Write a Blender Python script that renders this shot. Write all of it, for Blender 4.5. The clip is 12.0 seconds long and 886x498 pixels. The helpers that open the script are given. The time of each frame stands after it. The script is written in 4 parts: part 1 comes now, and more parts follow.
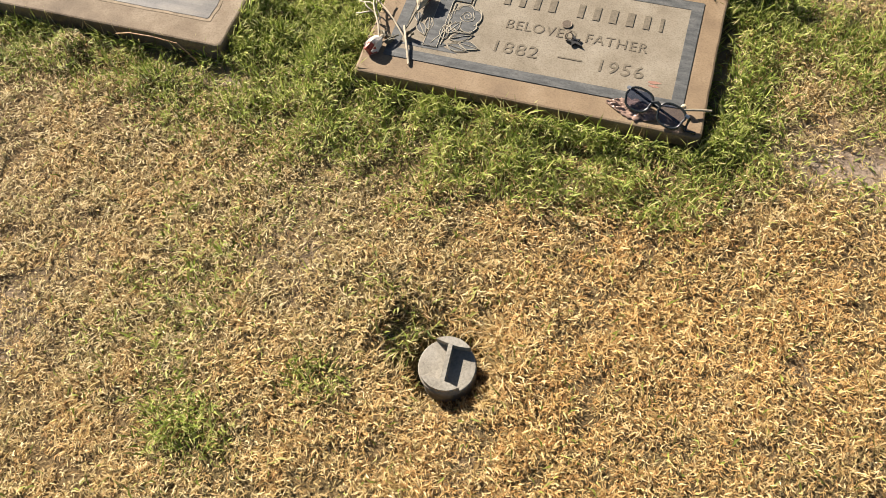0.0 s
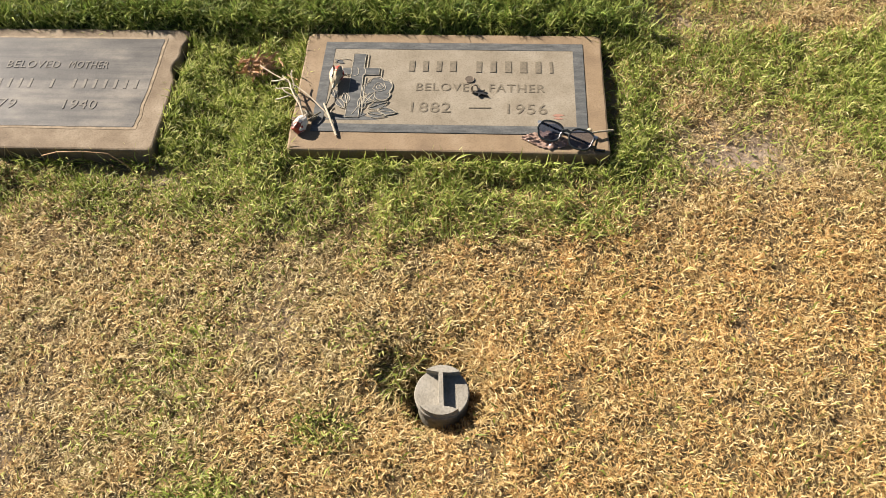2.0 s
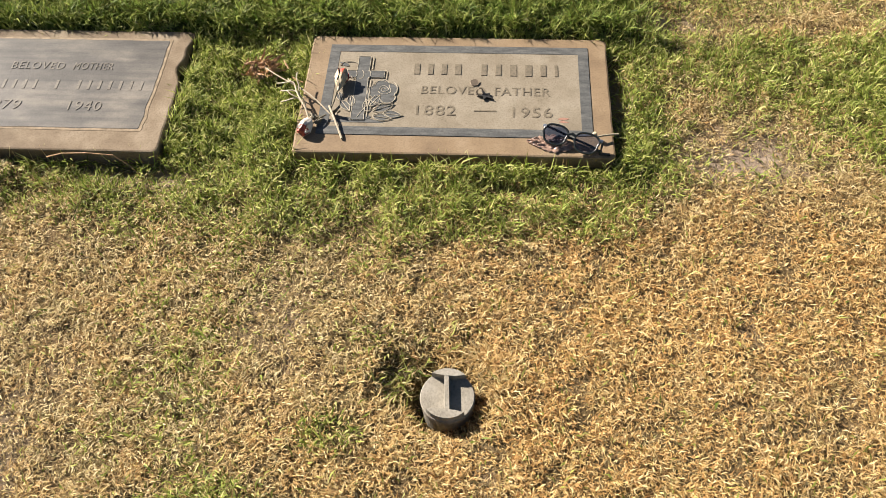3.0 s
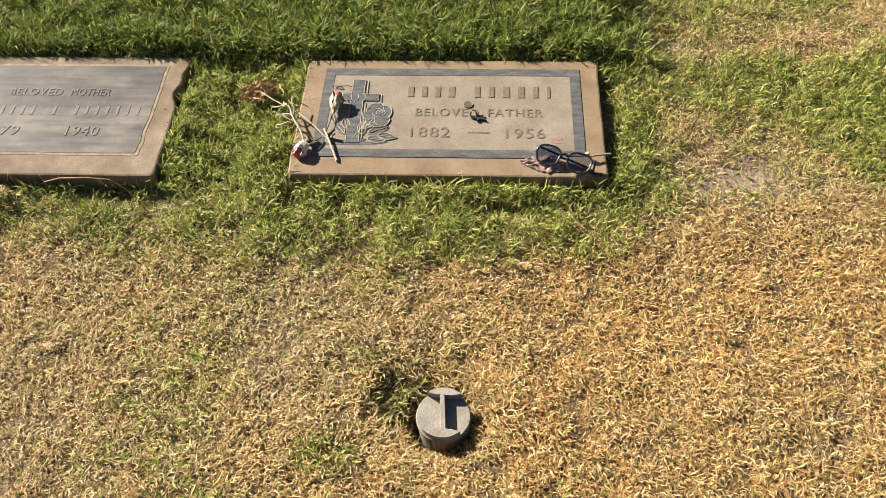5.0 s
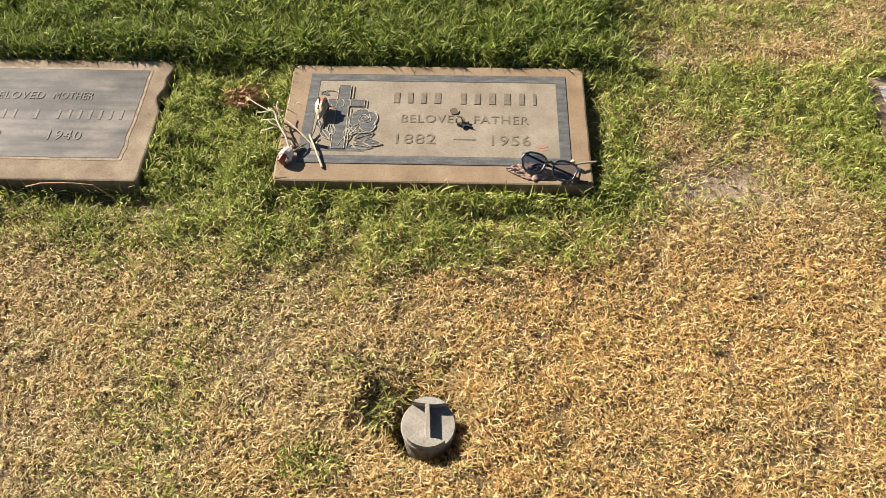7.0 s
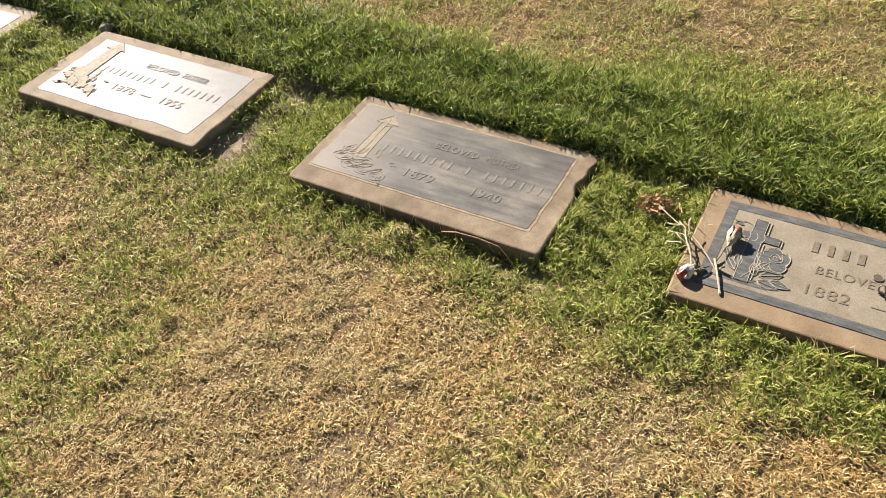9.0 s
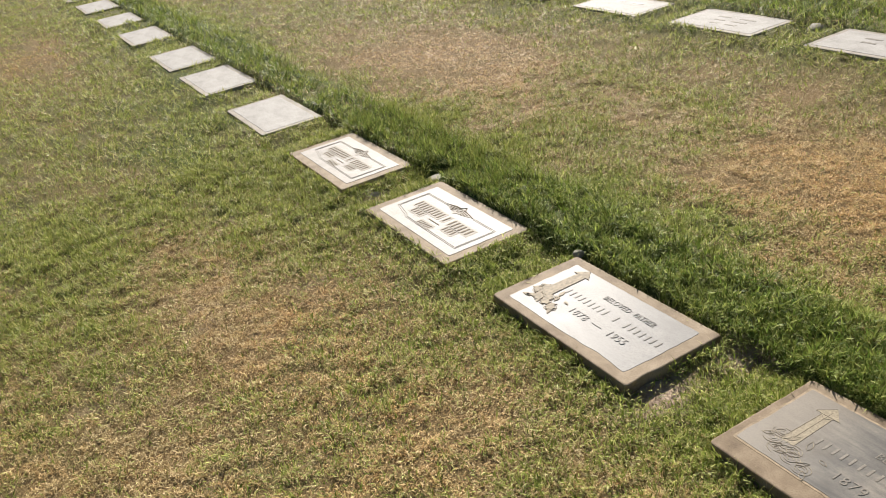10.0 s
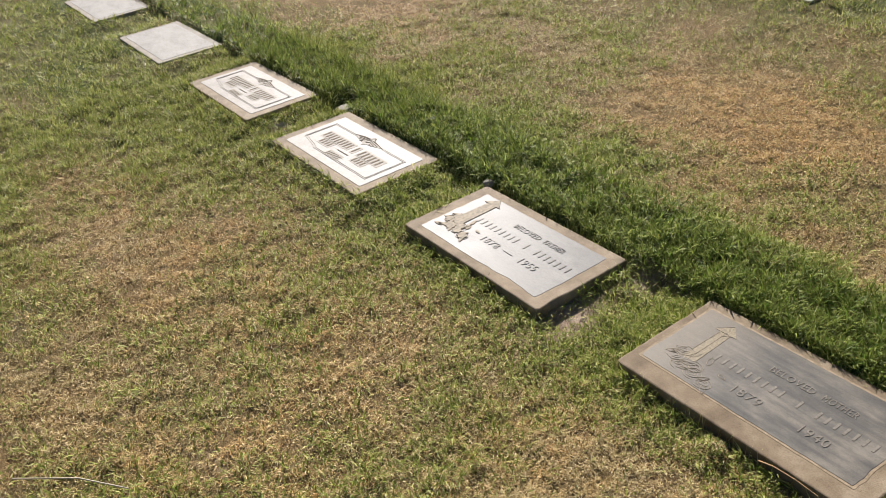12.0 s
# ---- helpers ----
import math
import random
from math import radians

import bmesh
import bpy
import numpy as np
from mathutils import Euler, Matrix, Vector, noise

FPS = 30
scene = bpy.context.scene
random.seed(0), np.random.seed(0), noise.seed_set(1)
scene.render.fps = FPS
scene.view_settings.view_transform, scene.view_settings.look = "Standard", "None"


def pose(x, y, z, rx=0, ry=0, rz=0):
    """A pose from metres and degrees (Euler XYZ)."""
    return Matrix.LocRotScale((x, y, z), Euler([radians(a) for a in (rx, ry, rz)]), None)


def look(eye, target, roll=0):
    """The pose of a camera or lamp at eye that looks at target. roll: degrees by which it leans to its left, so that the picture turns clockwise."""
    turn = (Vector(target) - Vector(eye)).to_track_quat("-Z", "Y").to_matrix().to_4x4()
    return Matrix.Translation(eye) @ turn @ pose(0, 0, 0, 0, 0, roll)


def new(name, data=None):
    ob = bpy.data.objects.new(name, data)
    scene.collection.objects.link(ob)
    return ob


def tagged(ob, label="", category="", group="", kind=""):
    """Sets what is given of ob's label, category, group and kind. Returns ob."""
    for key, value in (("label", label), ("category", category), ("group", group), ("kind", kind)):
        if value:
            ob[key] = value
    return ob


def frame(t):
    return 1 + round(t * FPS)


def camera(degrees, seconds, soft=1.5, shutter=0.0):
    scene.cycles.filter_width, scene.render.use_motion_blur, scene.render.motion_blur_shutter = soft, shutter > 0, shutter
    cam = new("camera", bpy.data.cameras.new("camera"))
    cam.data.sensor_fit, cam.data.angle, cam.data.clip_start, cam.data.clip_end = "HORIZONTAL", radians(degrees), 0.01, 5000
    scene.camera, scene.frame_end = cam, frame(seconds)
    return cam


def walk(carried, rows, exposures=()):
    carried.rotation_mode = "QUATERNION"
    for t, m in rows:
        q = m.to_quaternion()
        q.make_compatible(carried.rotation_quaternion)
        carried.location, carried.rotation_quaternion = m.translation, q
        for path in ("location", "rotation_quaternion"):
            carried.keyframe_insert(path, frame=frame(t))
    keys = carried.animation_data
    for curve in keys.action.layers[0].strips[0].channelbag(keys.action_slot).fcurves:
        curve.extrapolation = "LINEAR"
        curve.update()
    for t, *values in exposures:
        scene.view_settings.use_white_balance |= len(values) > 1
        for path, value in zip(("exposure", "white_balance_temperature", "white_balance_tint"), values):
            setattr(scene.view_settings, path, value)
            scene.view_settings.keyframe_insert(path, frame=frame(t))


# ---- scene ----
cam = camera(54.4, 12.0, 0.8)
PATH = [
    (0, (0.217, -0.984, 1.204), (-0.17, -0.065, -0.53), -6.7),
    (0.5, (0.138, -1.069, 1.243), (-0.111, -0.006, -0.433), -5.7),
    (1, (0.091, -1.128, 1.254), (-0.062, 0.021, -0.375), -3.9),
    (1.5, (0.081, -1.141, 1.245), (-0.045, 0.018, -0.38), -3.5),
    (2, (0.084, -1.151, 1.248), (-0.022, 0.015, -0.373), -2.9),
    (2.5, (0.071, -1.15, 1.249), (-0.03, 0.019, -0.37), -2.4),
    (4.5, (0.074, -1.153, 1.252), (-0.029, 0.039, -0.351), -2.9),
    (5, (0.078, -1.16, 1.255), (-0.021, 0.053, -0.332), -2.8),
    (5.5, (0.081, -1.166, 1.259), (-0.008, 0.05, -0.327), -2.5),
    (6, (0.081, -1.166, 1.253), (0.008, 0.04, -0.341), -1.7),
    (6.5, (0.078, -1.153, 1.256), (0.015, 0.054, -0.337), -1.2),
    (6.7, (0.077, -1.15, 1.261), (0.015, 0.063, -0.328), -1.2),
    (8.3, (0.055, -1.129, 1.267), (-0.057, 0.065, -0.333), -1.4),
    (8.5, (0.044, -1.145, 1.266), (-0.206, 0.071, -0.302), -3.7),
    (8.8, (-0.017, -1.153, 1.264), (-0.563, 0.063, -0.227), -6.0),
    (8.9, (-0.043, -1.165, 1.259), (-0.705, 0.051, -0.184), -5.9),
    (9, (-0.056, -1.189, 1.261), (-0.841, 0.017, -0.128), -6.1),
    (9.1, (-0.068, -1.189, 1.286), (-0.976, -0.023, -0.062), -7.0),
    (9.3, (-0.075, -1.183, 1.319), (-1.223, -0.112, 0.08), -8.0),
    (9.5, (-0.067, -1.214, 1.387), (-1.401, -0.241, 0.257), -8.7),
    (10, (-0.052, -1.194, 1.426), (-1.655, -0.424, 0.511), -9.9),
    (10.5, (-0.049, -1.194, 1.432), (-1.698, -0.467, 0.565), -9.9),
    (11, (-0.049, -1.195, 1.432), (-1.681, -0.441, 0.554), -9.8),
    (11.5, (-0.049, -1.193, 1.421), (-1.546, -0.292, 0.449), -9.0),
    (12, (-0.061, -1.228, 1.409), (-1.489, -0.323, 0.34), -7.1),
]
EXPOSURES = [(0.0, 1.22, 6300, 14), (8.5, 1.25, 6300, 14), (9.0, 1.29, 6280, 14), (9.5, 1.25, 6220, 13), (10.0, 1.05, 6150, 12), (10.5, 0.95, 6130, 11), (11.0, 0.94, 6100, 13), (12.0, 0.93, 6000, 14)]
walk(cam, [(t, look(eye, target, roll)) for t, eye, target, roll in PATH], EXPOSURES)


# ---- world and sun ----
SUN_AZ, SUN_EL = Vector((-0.845, 0.535)), radians(30.5)
world = bpy.data.worlds.new("sky")
scene.world = world
world.use_nodes = True
wn = world.node_tree.nodes
sky = wn.new("ShaderNodeTexSky")
sky.sky_type, sky.sun_disc = "NISHITA", False
sky.sun_elevation = SUN_EL
sky.sun_rotation = math.atan2(SUN_AZ.x, SUN_AZ.y)
wn["Background"].inputs["Strength"].default_value = 0.031
world.node_tree.links.new(sky.outputs[0], wn["Background"].inputs["Color"])
sun = new("sun", bpy.data.lights.new("sun", "SUN"))
sun.data.energy, sun.data.angle, sun.data.color = 6.0, radians(0.53), (1.0, 0.91, 0.77)
sun_dir = Vector((SUN_AZ.x * math.cos(SUN_EL), SUN_AZ.y * math.cos(SUN_EL), math.sin(SUN_EL)))
sun.matrix_world = look(sun_dir * 40, (0, 0, 0))


# ---- materials ----
def material(name):
    m = bpy.data.materials.new(name)
    m.use_nodes = True
    t = m.node_tree
    return m, t, t.nodes["Principled BSDF"]


def link(t, a, b):
    t.links.new(a, b)


def coords(t, scale=(1, 1, 1)):
    c = t.nodes.new("ShaderNodeTexCoord")
    mp = t.nodes.new("ShaderNodeMapping")
    mp.inputs["Scale"].default_value = scale
    link(t, c.outputs["Object"], mp.inputs["Vector"])
    return mp.outputs["Vector"]


def noise_of(t, vec, scale, detail=6, rough=0.6):
    n = t.nodes.new("ShaderNodeTexNoise")
    n.inputs["Scale"].default_value, n.inputs["Detail"].default_value = scale, detail
    n.inputs["Roughness"].default_value = rough
    link(t, vec, n.inputs["Vector"])
    return n.outputs["Fac"]


def ramp(t, fac, stops):
    r = t.nodes.new("ShaderNodeValToRGB")
    e = r.color_ramp.elements
    while len(e) < len(stops):
        e.new(0.5)
    for k, (p, c) in zip(e, stops):
        k.position, k.color = p, (*c, 1)
    link(t, fac, r.inputs["Fac"])
    return r.outputs["Color"]


def mix(t, fac, a, b, mode="MIX"):
    n = t.nodes.new("ShaderNodeMix")
    n.data_type, n.blend_type = "RGBA", mode
    for value, sock in ((fac, n.inputs[0]), (a, n.inputs[6]), (b, n.inputs[7])):
        if isinstance(value, bpy.types.NodeSocket):
            link(t, value, sock)
        else:
            sock.default_value = value if isinstance(value, float) else (*value, 1)
    return n.outputs[2]


def bump(t, bsdf, fac, strength, distance):
    b = t.nodes.new("ShaderNodeBump")
    b.inputs["Strength"].default_value, b.inputs["Distance"].default_value = strength, distance
    link(t, fac, b.inputs["Height"])
    link(t, b.outputs["Normal"], bsdf.inputs["Normal"])


def stone_material(name, dark, mid, light, rough, grain=420, stain=9, streak=1.0, relief=0.35, spec=0.5):
    """Weathered stone: fine grain over wide stains; streak stretches the stains along x."""
    m, t, b = material(name)
    vec = coords(t)
    wide = noise_of(t, coords(t, (1, streak, 1)), stain, 5, 0.62)
    fine = noise_of(t, vec, grain, 3, 0.7)
    base = ramp(t, wide, [(0.3, dark), (0.5, mid), (0.72, light)])
    speck = ramp(t, fine, [(0.3, (0.62, 0.6, 0.56)), (0.5, (1, 1, 1)), (0.75, (1.18, 1.16, 1.12))])
    link(t, mix(t, 0.75, base, speck, "MULTIPLY"), b.inputs["Base Color"])
    r = t.nodes.new("ShaderNodeMapRange")
    r.inputs["To Min"].default_value, r.inputs["To Max"].default_value = rough - 0.08, rough + 0.12
    link(t, wide, r.inputs["Value"])
    link(t, r.outputs[0], b.inputs["Roughness"])
    b.inputs["Specular IOR Level"].default_value = spec
    bump(t, b, fine, relief, 0.002)
    return m


def plain_material(name, colour, rough, vary=0.25, scale=120, metal=0.0, relief=0.2, spec=0.5):
    m, t, b = material(name)
    n = noise_of(t, coords(t), scale, 5)
    lo, hi = [c * (1 - vary) for c in colour], [min(1, c * (1 + vary)) for c in colour]
    link(t, ramp(t, n, [(0.3, lo), (0.7, hi)]), b.inputs["Base Color"])
    b.inputs["Roughness"].default_value, b.inputs["Metallic"].default_value = rough, metal
    b.inputs["Specular IOR Level"].default_value = spec
    bump(t, b, n, relief, 0.001)
    return m


TAN_RIM = stone_material("tan_stone_rim", (0.15, 0.104, 0.062), (0.222, 0.158, 0.093), (0.3, 0.23, 0.15), 0.7, 300, 7, 1, 0.2, 0.25)
TAN_PANEL = stone_material("sanded_tan_panel", (0.178, 0.148, 0.104), (0.226, 0.192, 0.14), (0.272, 0.238, 0.18), 0.8, 350, 14, 1, 0.3, 0.2)
SLATE = stone_material("polished_slate_band", (0.06, 0.062, 0.06), (0.09, 0.092, 0.088), (0.145, 0.142, 0.132), 0.5, 260, 26, 4, 0.2, 0.25)
GREY_PANEL, pt, pb = material("stained_grey_panel")
p_wide, p_fine = noise_of(pt, coords(pt, (1, 1.7, 1)), 6, 6, 0.62), noise_of(pt, coords(pt), 300, 3, 0.7)
p_streak = noise_of(pt, coords(pt, (0.6, 9, 1)), 7, 4, 0.55)
p_grey = ramp(pt, p_wide, [(0.3, (0.07, 0.067, 0.062)), (0.5, (0.115, 0.108, 0.097)), (0.68, (0.19, 0.172, 0.145))])
p_grey = mix(pt, 0.55, p_grey, ramp(pt, p_streak, [(0.35, (0.62, 0.63, 0.66)), (0.5, (1, 1, 1)), (0.68, (1.35, 1.3, 1.22))]), "MULTIPLY")
p_x = pt.nodes.new("ShaderNodeSeparateXYZ")
link(pt, coords(pt), p_x.inputs[0])
p_add = pt.nodes.new("ShaderNodeMath")
p_add.operation = "MULTIPLY_ADD"
link(pt, p_wide, p_add.inputs[0])
p_add.inputs[1].default_value = 0.28
link(pt, p_x.outputs["X"], p_add.inputs[2])
p_side = pt.nodes.new("ShaderNodeMapRange")
for key, value in (("From Min", 0.06), ("From Max", -0.1), ("To Max", 0.75)):
    p_side.inputs[key].default_value = value
link(pt, p_add.outputs[0], p_side.inputs["Value"])
p_tan = mix(pt, p_side.outputs[0], p_grey, (0.2, 0.172, 0.135))
link(pt, mix(pt, 0.5, p_tan, ramp(pt, p_fine, [(0.3, (0.7, 0.7, 0.7)), (0.5, (1, 1, 1)), (0.75, (1.2, 1.2, 1.2))]), "MULTIPLY"), pb.inputs["Base Color"])
pb.inputs["Roughness"].default_value, pb.inputs["Specular IOR Level"].default_value = 0.45, 0.12
bump(pt, pb, p_fine, 0.15, 0.002)
# grey stone whose base colour is raised to carry part of the sun glare
GLOSSY_PANEL = stone_material("glare_lightened_grey_panel", (0.13, 0.127, 0.122), (0.175, 0.171, 0.165), (0.235, 0.228, 0.215), 0.43, 260, 6, 2.5, 0.08, 0.054)
OCHRE_EDGE = plain_material("ochre_worn_edge", (0.25, 0.195, 0.13), 0.75, 0.35, 60, 0, 0.2, 0.1)
BROWN_RELIEF = plain_material("weathered_brown_relief", (0.25, 0.212, 0.155), 0.6, 0.35, 90, 0, 0.2, 0.05)
MID_RIM = stone_material("beige_worn_rim", (0.13, 0.095, 0.06), (0.225, 0.176, 0.12), (0.32, 0.262, 0.19), 0.7, 260, 9, 1, 0.35, 0.1)
GREY_LETTER = plain_material("grey_cut_letter", (0.16, 0.15, 0.135), 0.44, 0.25, 200, 0, 0.04, 0.035)
BROWN_RIM = stone_material("brown_grey_rim", (0.11, 0.08, 0.05), (0.2, 0.153, 0.102), (0.3, 0.245, 0.175), 0.7, 260, 9, 1, 0.35, 0.1)
# pale base colour includes the glare on the distant blank panels
PALE_PANEL = stone_material("glare_pale_panel", (0.255, 0.245, 0.23), (0.325, 0.314, 0.297), (0.375, 0.364, 0.348), 0.6, 260, 6, 2, 0.15, 0.035)
WHITE_PANEL = stone_material("white_marble_panel", (0.235, 0.22, 0.2), (0.295, 0.278, 0.255), (0.35, 0.332, 0.308), 0.5, 200, 8, 1, 0.15, 0.07)
LIGHT_RIM = stone_material("light_worn_rim", (0.19, 0.168, 0.138), (0.265, 0.238, 0.2), (0.34, 0.312, 0.27), 0.7, 260, 9, 1, 0.35, 0.1)
CONCRETE = stone_material("grey_concrete", (0.175, 0.156, 0.12), (0.25, 0.226, 0.18), (0.315, 0.29, 0.24), 0.85, 220, 24, 1, 0.5)
# dark tone puts the shade of incised letters into their colour
LETTER = plain_material("shade_toned_cut_letter", (0.15, 0.126, 0.09), 0.8, 0.3, 200, 0, 0.2, 0.15)
LETTER_PALE = plain_material("pale_cut_letter", (0.18, 0.162, 0.135), 0.42, 0.25, 200, 0, 0.04, 0.12)
LINE_GOLD = plain_material("ochre_cut_line", (0.225, 0.19, 0.13), 0.5, 0.3, 200, 0, 0.1, 0.1)
CUT_LINE = plain_material("pale_cut_line", (0.33, 0.29, 0.215), 0.8, 0.25, 300)
# grey-tan tone for border lines, emblem ground and painted shading round the signs
HALO = plain_material("grey_tan_shading_and_lines", (0.262, 0.238, 0.2), 0.6, 0.25, 160, 0, 0.2, 0.06)
BRONZE = plain_material("dark_bronze_relief", (0.17, 0.142, 0.108), 0.8, 0.4, 200, 0, 0.2, 0.1)
SMEAR = plain_material("faded_red_smear", (0.27, 0.14, 0.095), 0.7, 0.25, 300)
STRAW_STEM = plain_material("dry_pale_stem", (0.38, 0.32, 0.22), 0.6, 0.3, 160)
DARK_STEM = plain_material("dark_dry_stem", (0.12, 0.1, 0.06), 0.7, 0.4, 160)
CREAM_PETAL = plain_material("dried_cream_petal", (0.44, 0.36, 0.23), 0.6, 0.3, 140)
RED_PETAL = plain_material("faded_red_petal", (0.36, 0.06, 0.035), 0.55, 0.4, 140)
WHITE_PETAL = plain_material("white_petal", (0.7, 0.62, 0.52), 0.55, 0.15, 140)
BROWN_LEAF = plain_material("crisp_brown_leaf", (0.4, 0.24, 0.115), 0.6, 0.4, 110)
BLACK_FRAME = plain_material("glossy_black_frame", (0.012, 0.015, 0.015), 0.25, 0.2, 100, 0, 0.05)
BLACK = plain_material("dull_black", (0.012, 0.011, 0.01), 0.6, 0.3, 200)
WRAP = plain_material("crinkled_brown_wrap", (0.27, 0.18, 0.135), 0.25, 0.5, 90, 0, 0.5)
COPPER = plain_material("tarnished_copper_coin", (0.16, 0.125, 0.09), 0.5, 0.25, 300, 0.6)
STEEL = plain_material("dull_steel", (0.5, 0.5, 0.5), 0.35, 0.2, 200, 1.0)
BARK = plain_material("dark_bark_mulch", (0.1, 0.065, 0.04), 0.85, 0.5, 60)

# bluish tint paints in the shade behind the lenses and the reflected sky
LENS, lt, lb = material("shade_toned_lens")
lb.inputs["Base Color"].default_value = (0.4, 0.43, 0.55, 1)
lb.inputs["Transmission Weight"].default_value, lb.inputs["Roughness"].default_value = 1.0, 0.02

SOIL, st, sb = material("thatch_and_soil")
svec = coords(st)
dry_at = st.nodes.new("ShaderNodeAttribute")
dry_at.attribute_name = "dryness"
fine_n, mid_n = noise_of(st, svec, 190, 6, 0.75), noise_of(st, svec, 26, 5, 0.65)
dry_col = ramp(st, fine_n, [(0.3, (0.06, 0.038, 0.018)), (0.5, (0.19, 0.13, 0.062)), (0.7, (0.4, 0.29, 0.15))])
green_col = ramp(st, fine_n, [(0.3, (0.02, 0.026, 0.008)), (0.52, (0.07, 0.09, 0.023)), (0.72, (0.18, 0.2, 0.052))])
wide_n = noise_of(st, svec, 2.6, 5, 0.6)
spread = st.nodes.new("ShaderNodeMath")
spread.operation = "MULTIPLY_ADD"
link(st, wide_n, spread.inputs[0])
spread.inputs[1].default_value = 1.1
link(st, dry_at.outputs["Fac"], spread.inputs[2])
less = st.nodes.new("ShaderNodeMath")
less.operation, less.use_clamp = "SUBTRACT", True
link(st, spread.outputs[0], less.inputs[0])
less.inputs[1].default_value = 0.58
both = mix(st, less.outputs[0], green_col, dry_col)
bare_at = st.nodes.new("ShaderNodeAttribute")
bare_at.attribute_name = "bare"
bare_col = ramp(st, mid_n, [(0.3, (0.15, 0.1, 0.065)), (0.6, (0.46, 0.36, 0.27))])
link(st, mix(st, bare_at.outputs["Fac"], both, bare_col), sb.inputs["Base Color"])
sb.inputs["Roughness"].default_value, sb.inputs["Specular IOR Level"].default_value = 0.95, 0.1
bump(st, sb, fine_n, 0.9, 0.012)

GRASS, gt, gb = material("turf_blades")
g_dry = gt.nodes.new("ShaderNodeAttribute")
g_dry.attribute_name = "dryness"
g_lush = gt.nodes.new("ShaderNodeAttribute")
g_lush.attribute_name = "lush"
geo = gt.nodes.new("ShaderNodeNewGeometry")
rnd = geo.outputs["Random Per Island"]
pale = ramp(gt, rnd, [(0.0, (0.19, 0.118, 0.052)), (0.25, (0.37, 0.258, 0.122)), (0.6, (0.48, 0.358, 0.182)), (1.0, (0.7, 0.58, 0.35))])
gold = ramp(gt, rnd, [(0.0, (0.29, 0.142, 0.047)), (0.3, (0.53, 0.305, 0.115)), (0.6, (0.64, 0.42, 0.175)), (1.0, (0.8, 0.61, 0.31))])
fresh = ramp(gt, rnd, [(0.0, (0.1, 0.155, 0.017)), (0.5, (0.265, 0.355, 0.05)), (0.85, (0.47, 0.52, 0.12)), (1.0, (0.66, 0.62, 0.26))])
# lush green, darkened further to paint the shaded face of the tall band
deep = ramp(gt, rnd, [(0.0, (0.035, 0.075, 0.009)), (0.6, (0.12, 0.215, 0.026)), (1.0, (0.32, 0.42, 0.075))])
straw = mix(gt, g_lush.outputs["Fac"], pale, gold)
green = mix(gt, g_lush.outputs["Fac"], fresh, deep)
blade_col = mix(gt, g_dry.outputs["Fac"], green, straw)
link(gt, blade_col, gb.inputs["Base Color"])
gloss = gt.nodes.new("ShaderNodeMapRange")
gloss.inputs["To Min"].default_value, gloss.inputs["To Max"].default_value = 0.14, 0.05
link(gt, g_dry.outputs["Fac"], gloss.inputs["Value"])
link(gt, gloss.outputs[0], gb.inputs["Specular IOR Level"])
gb.inputs["Roughness"].default_value = 0.5
tr = gt.nodes.new("ShaderNodeBsdfTranslucent")
link(gt, blade_col, tr.inputs["Color"])
ms = gt.nodes.new("ShaderNodeMixShader")
see = gt.nodes.new("ShaderNodeMapRange")
see.inputs["To Min"].default_value, see.inputs["To Max"].default_value = 0.42, 0.16
link(gt, g_dry.outputs["Fac"], see.inputs["Value"])
link(gt, see.outputs[0], ms.inputs[0])
link(gt, gb.outputs[0], ms.inputs[1])
link(gt, tr.outputs[0], ms.inputs[2])
link(gt, ms.outputs[0], gt.nodes["Material Output"].inputs["Surface"])

# ---- the lawn: its shape, wear and colour as functions of the plan ----
TOP = 0.04
FRONT, BACK = -0.068, 0.278
# centre x and width of each marker of the near row
NEAR_ROW = dict(tan=(0.0, 0.615), grey=(-0.877, 0.628), glossy=(-1.784, 0.632), relief_a=(-2.695, 0.64), relief_b=(-3.594, 0.635),
                blank_a=(-4.612, 0.63), blank_b=(-5.70, 0.66), blank_c=(-6.61, 0.68), blank_d=(-7.86, 0.68), blank_e=(-8.98, 0.64),
                blank_f=(-10.2, 0.75), lined_a=(-11.3, 0.55), lined_b=(-12.6, 0.62), east=(1.21, 0.63))
FAR_ROW = [(-6.58, 0.66), (-5.63, 0.66), (-4.61, 0.64), (-3.68, 0.64), (-2.70, 0.64)]
FAR_FRONT, FAR_BACK = 2.44, 2.79
CAP = (0.015, -0.541, 0.044)
HOLE = (-0.035, -0.515)
RECTS = [(x - w / 2, x + w / 2, FRONT, BACK) for x, w in NEAR_ROW.values()] + [(x - w / 2, x + w / 2, FAR_FRONT, FAR_BACK) for x, w in FAR_ROW]
RNG = np.random.default_rng(7)
LATTICE = RNG.random((256, 256))


def vnoise(x, y, size):
    """Smooth value noise, 0 to 1, with features of that size."""
    u, v = np.asarray(x) / size + 57.3, np.asarray(y) / size + 91.7
    i, j = np.floor(u).astype(int), np.floor(v).astype(int)
    a, b = u - i, v - j
    a, b = a * a * (3 - 2 * a), b * b * (3 - 2 * b)
    p = lambda m, n: LATTICE[(i + m) % 256, (j + n) % 256]
    return (p(0, 0) * (1 - a) + p(1, 0) * a) * (1 - b) + (p(0, 1) * (1 - a) + p(1, 1) * a) * b


def step(a, b, v):
    k = np.clip((v - a) / (b - a), 0, 1)
    return k * k * (3 - 2 * k)


def blob(x, y, cx, cy, r, ry=None):
    return np.exp(-(((x - cx) / r) ** 2 + ((y - cy) / (ry or r)) ** 2))


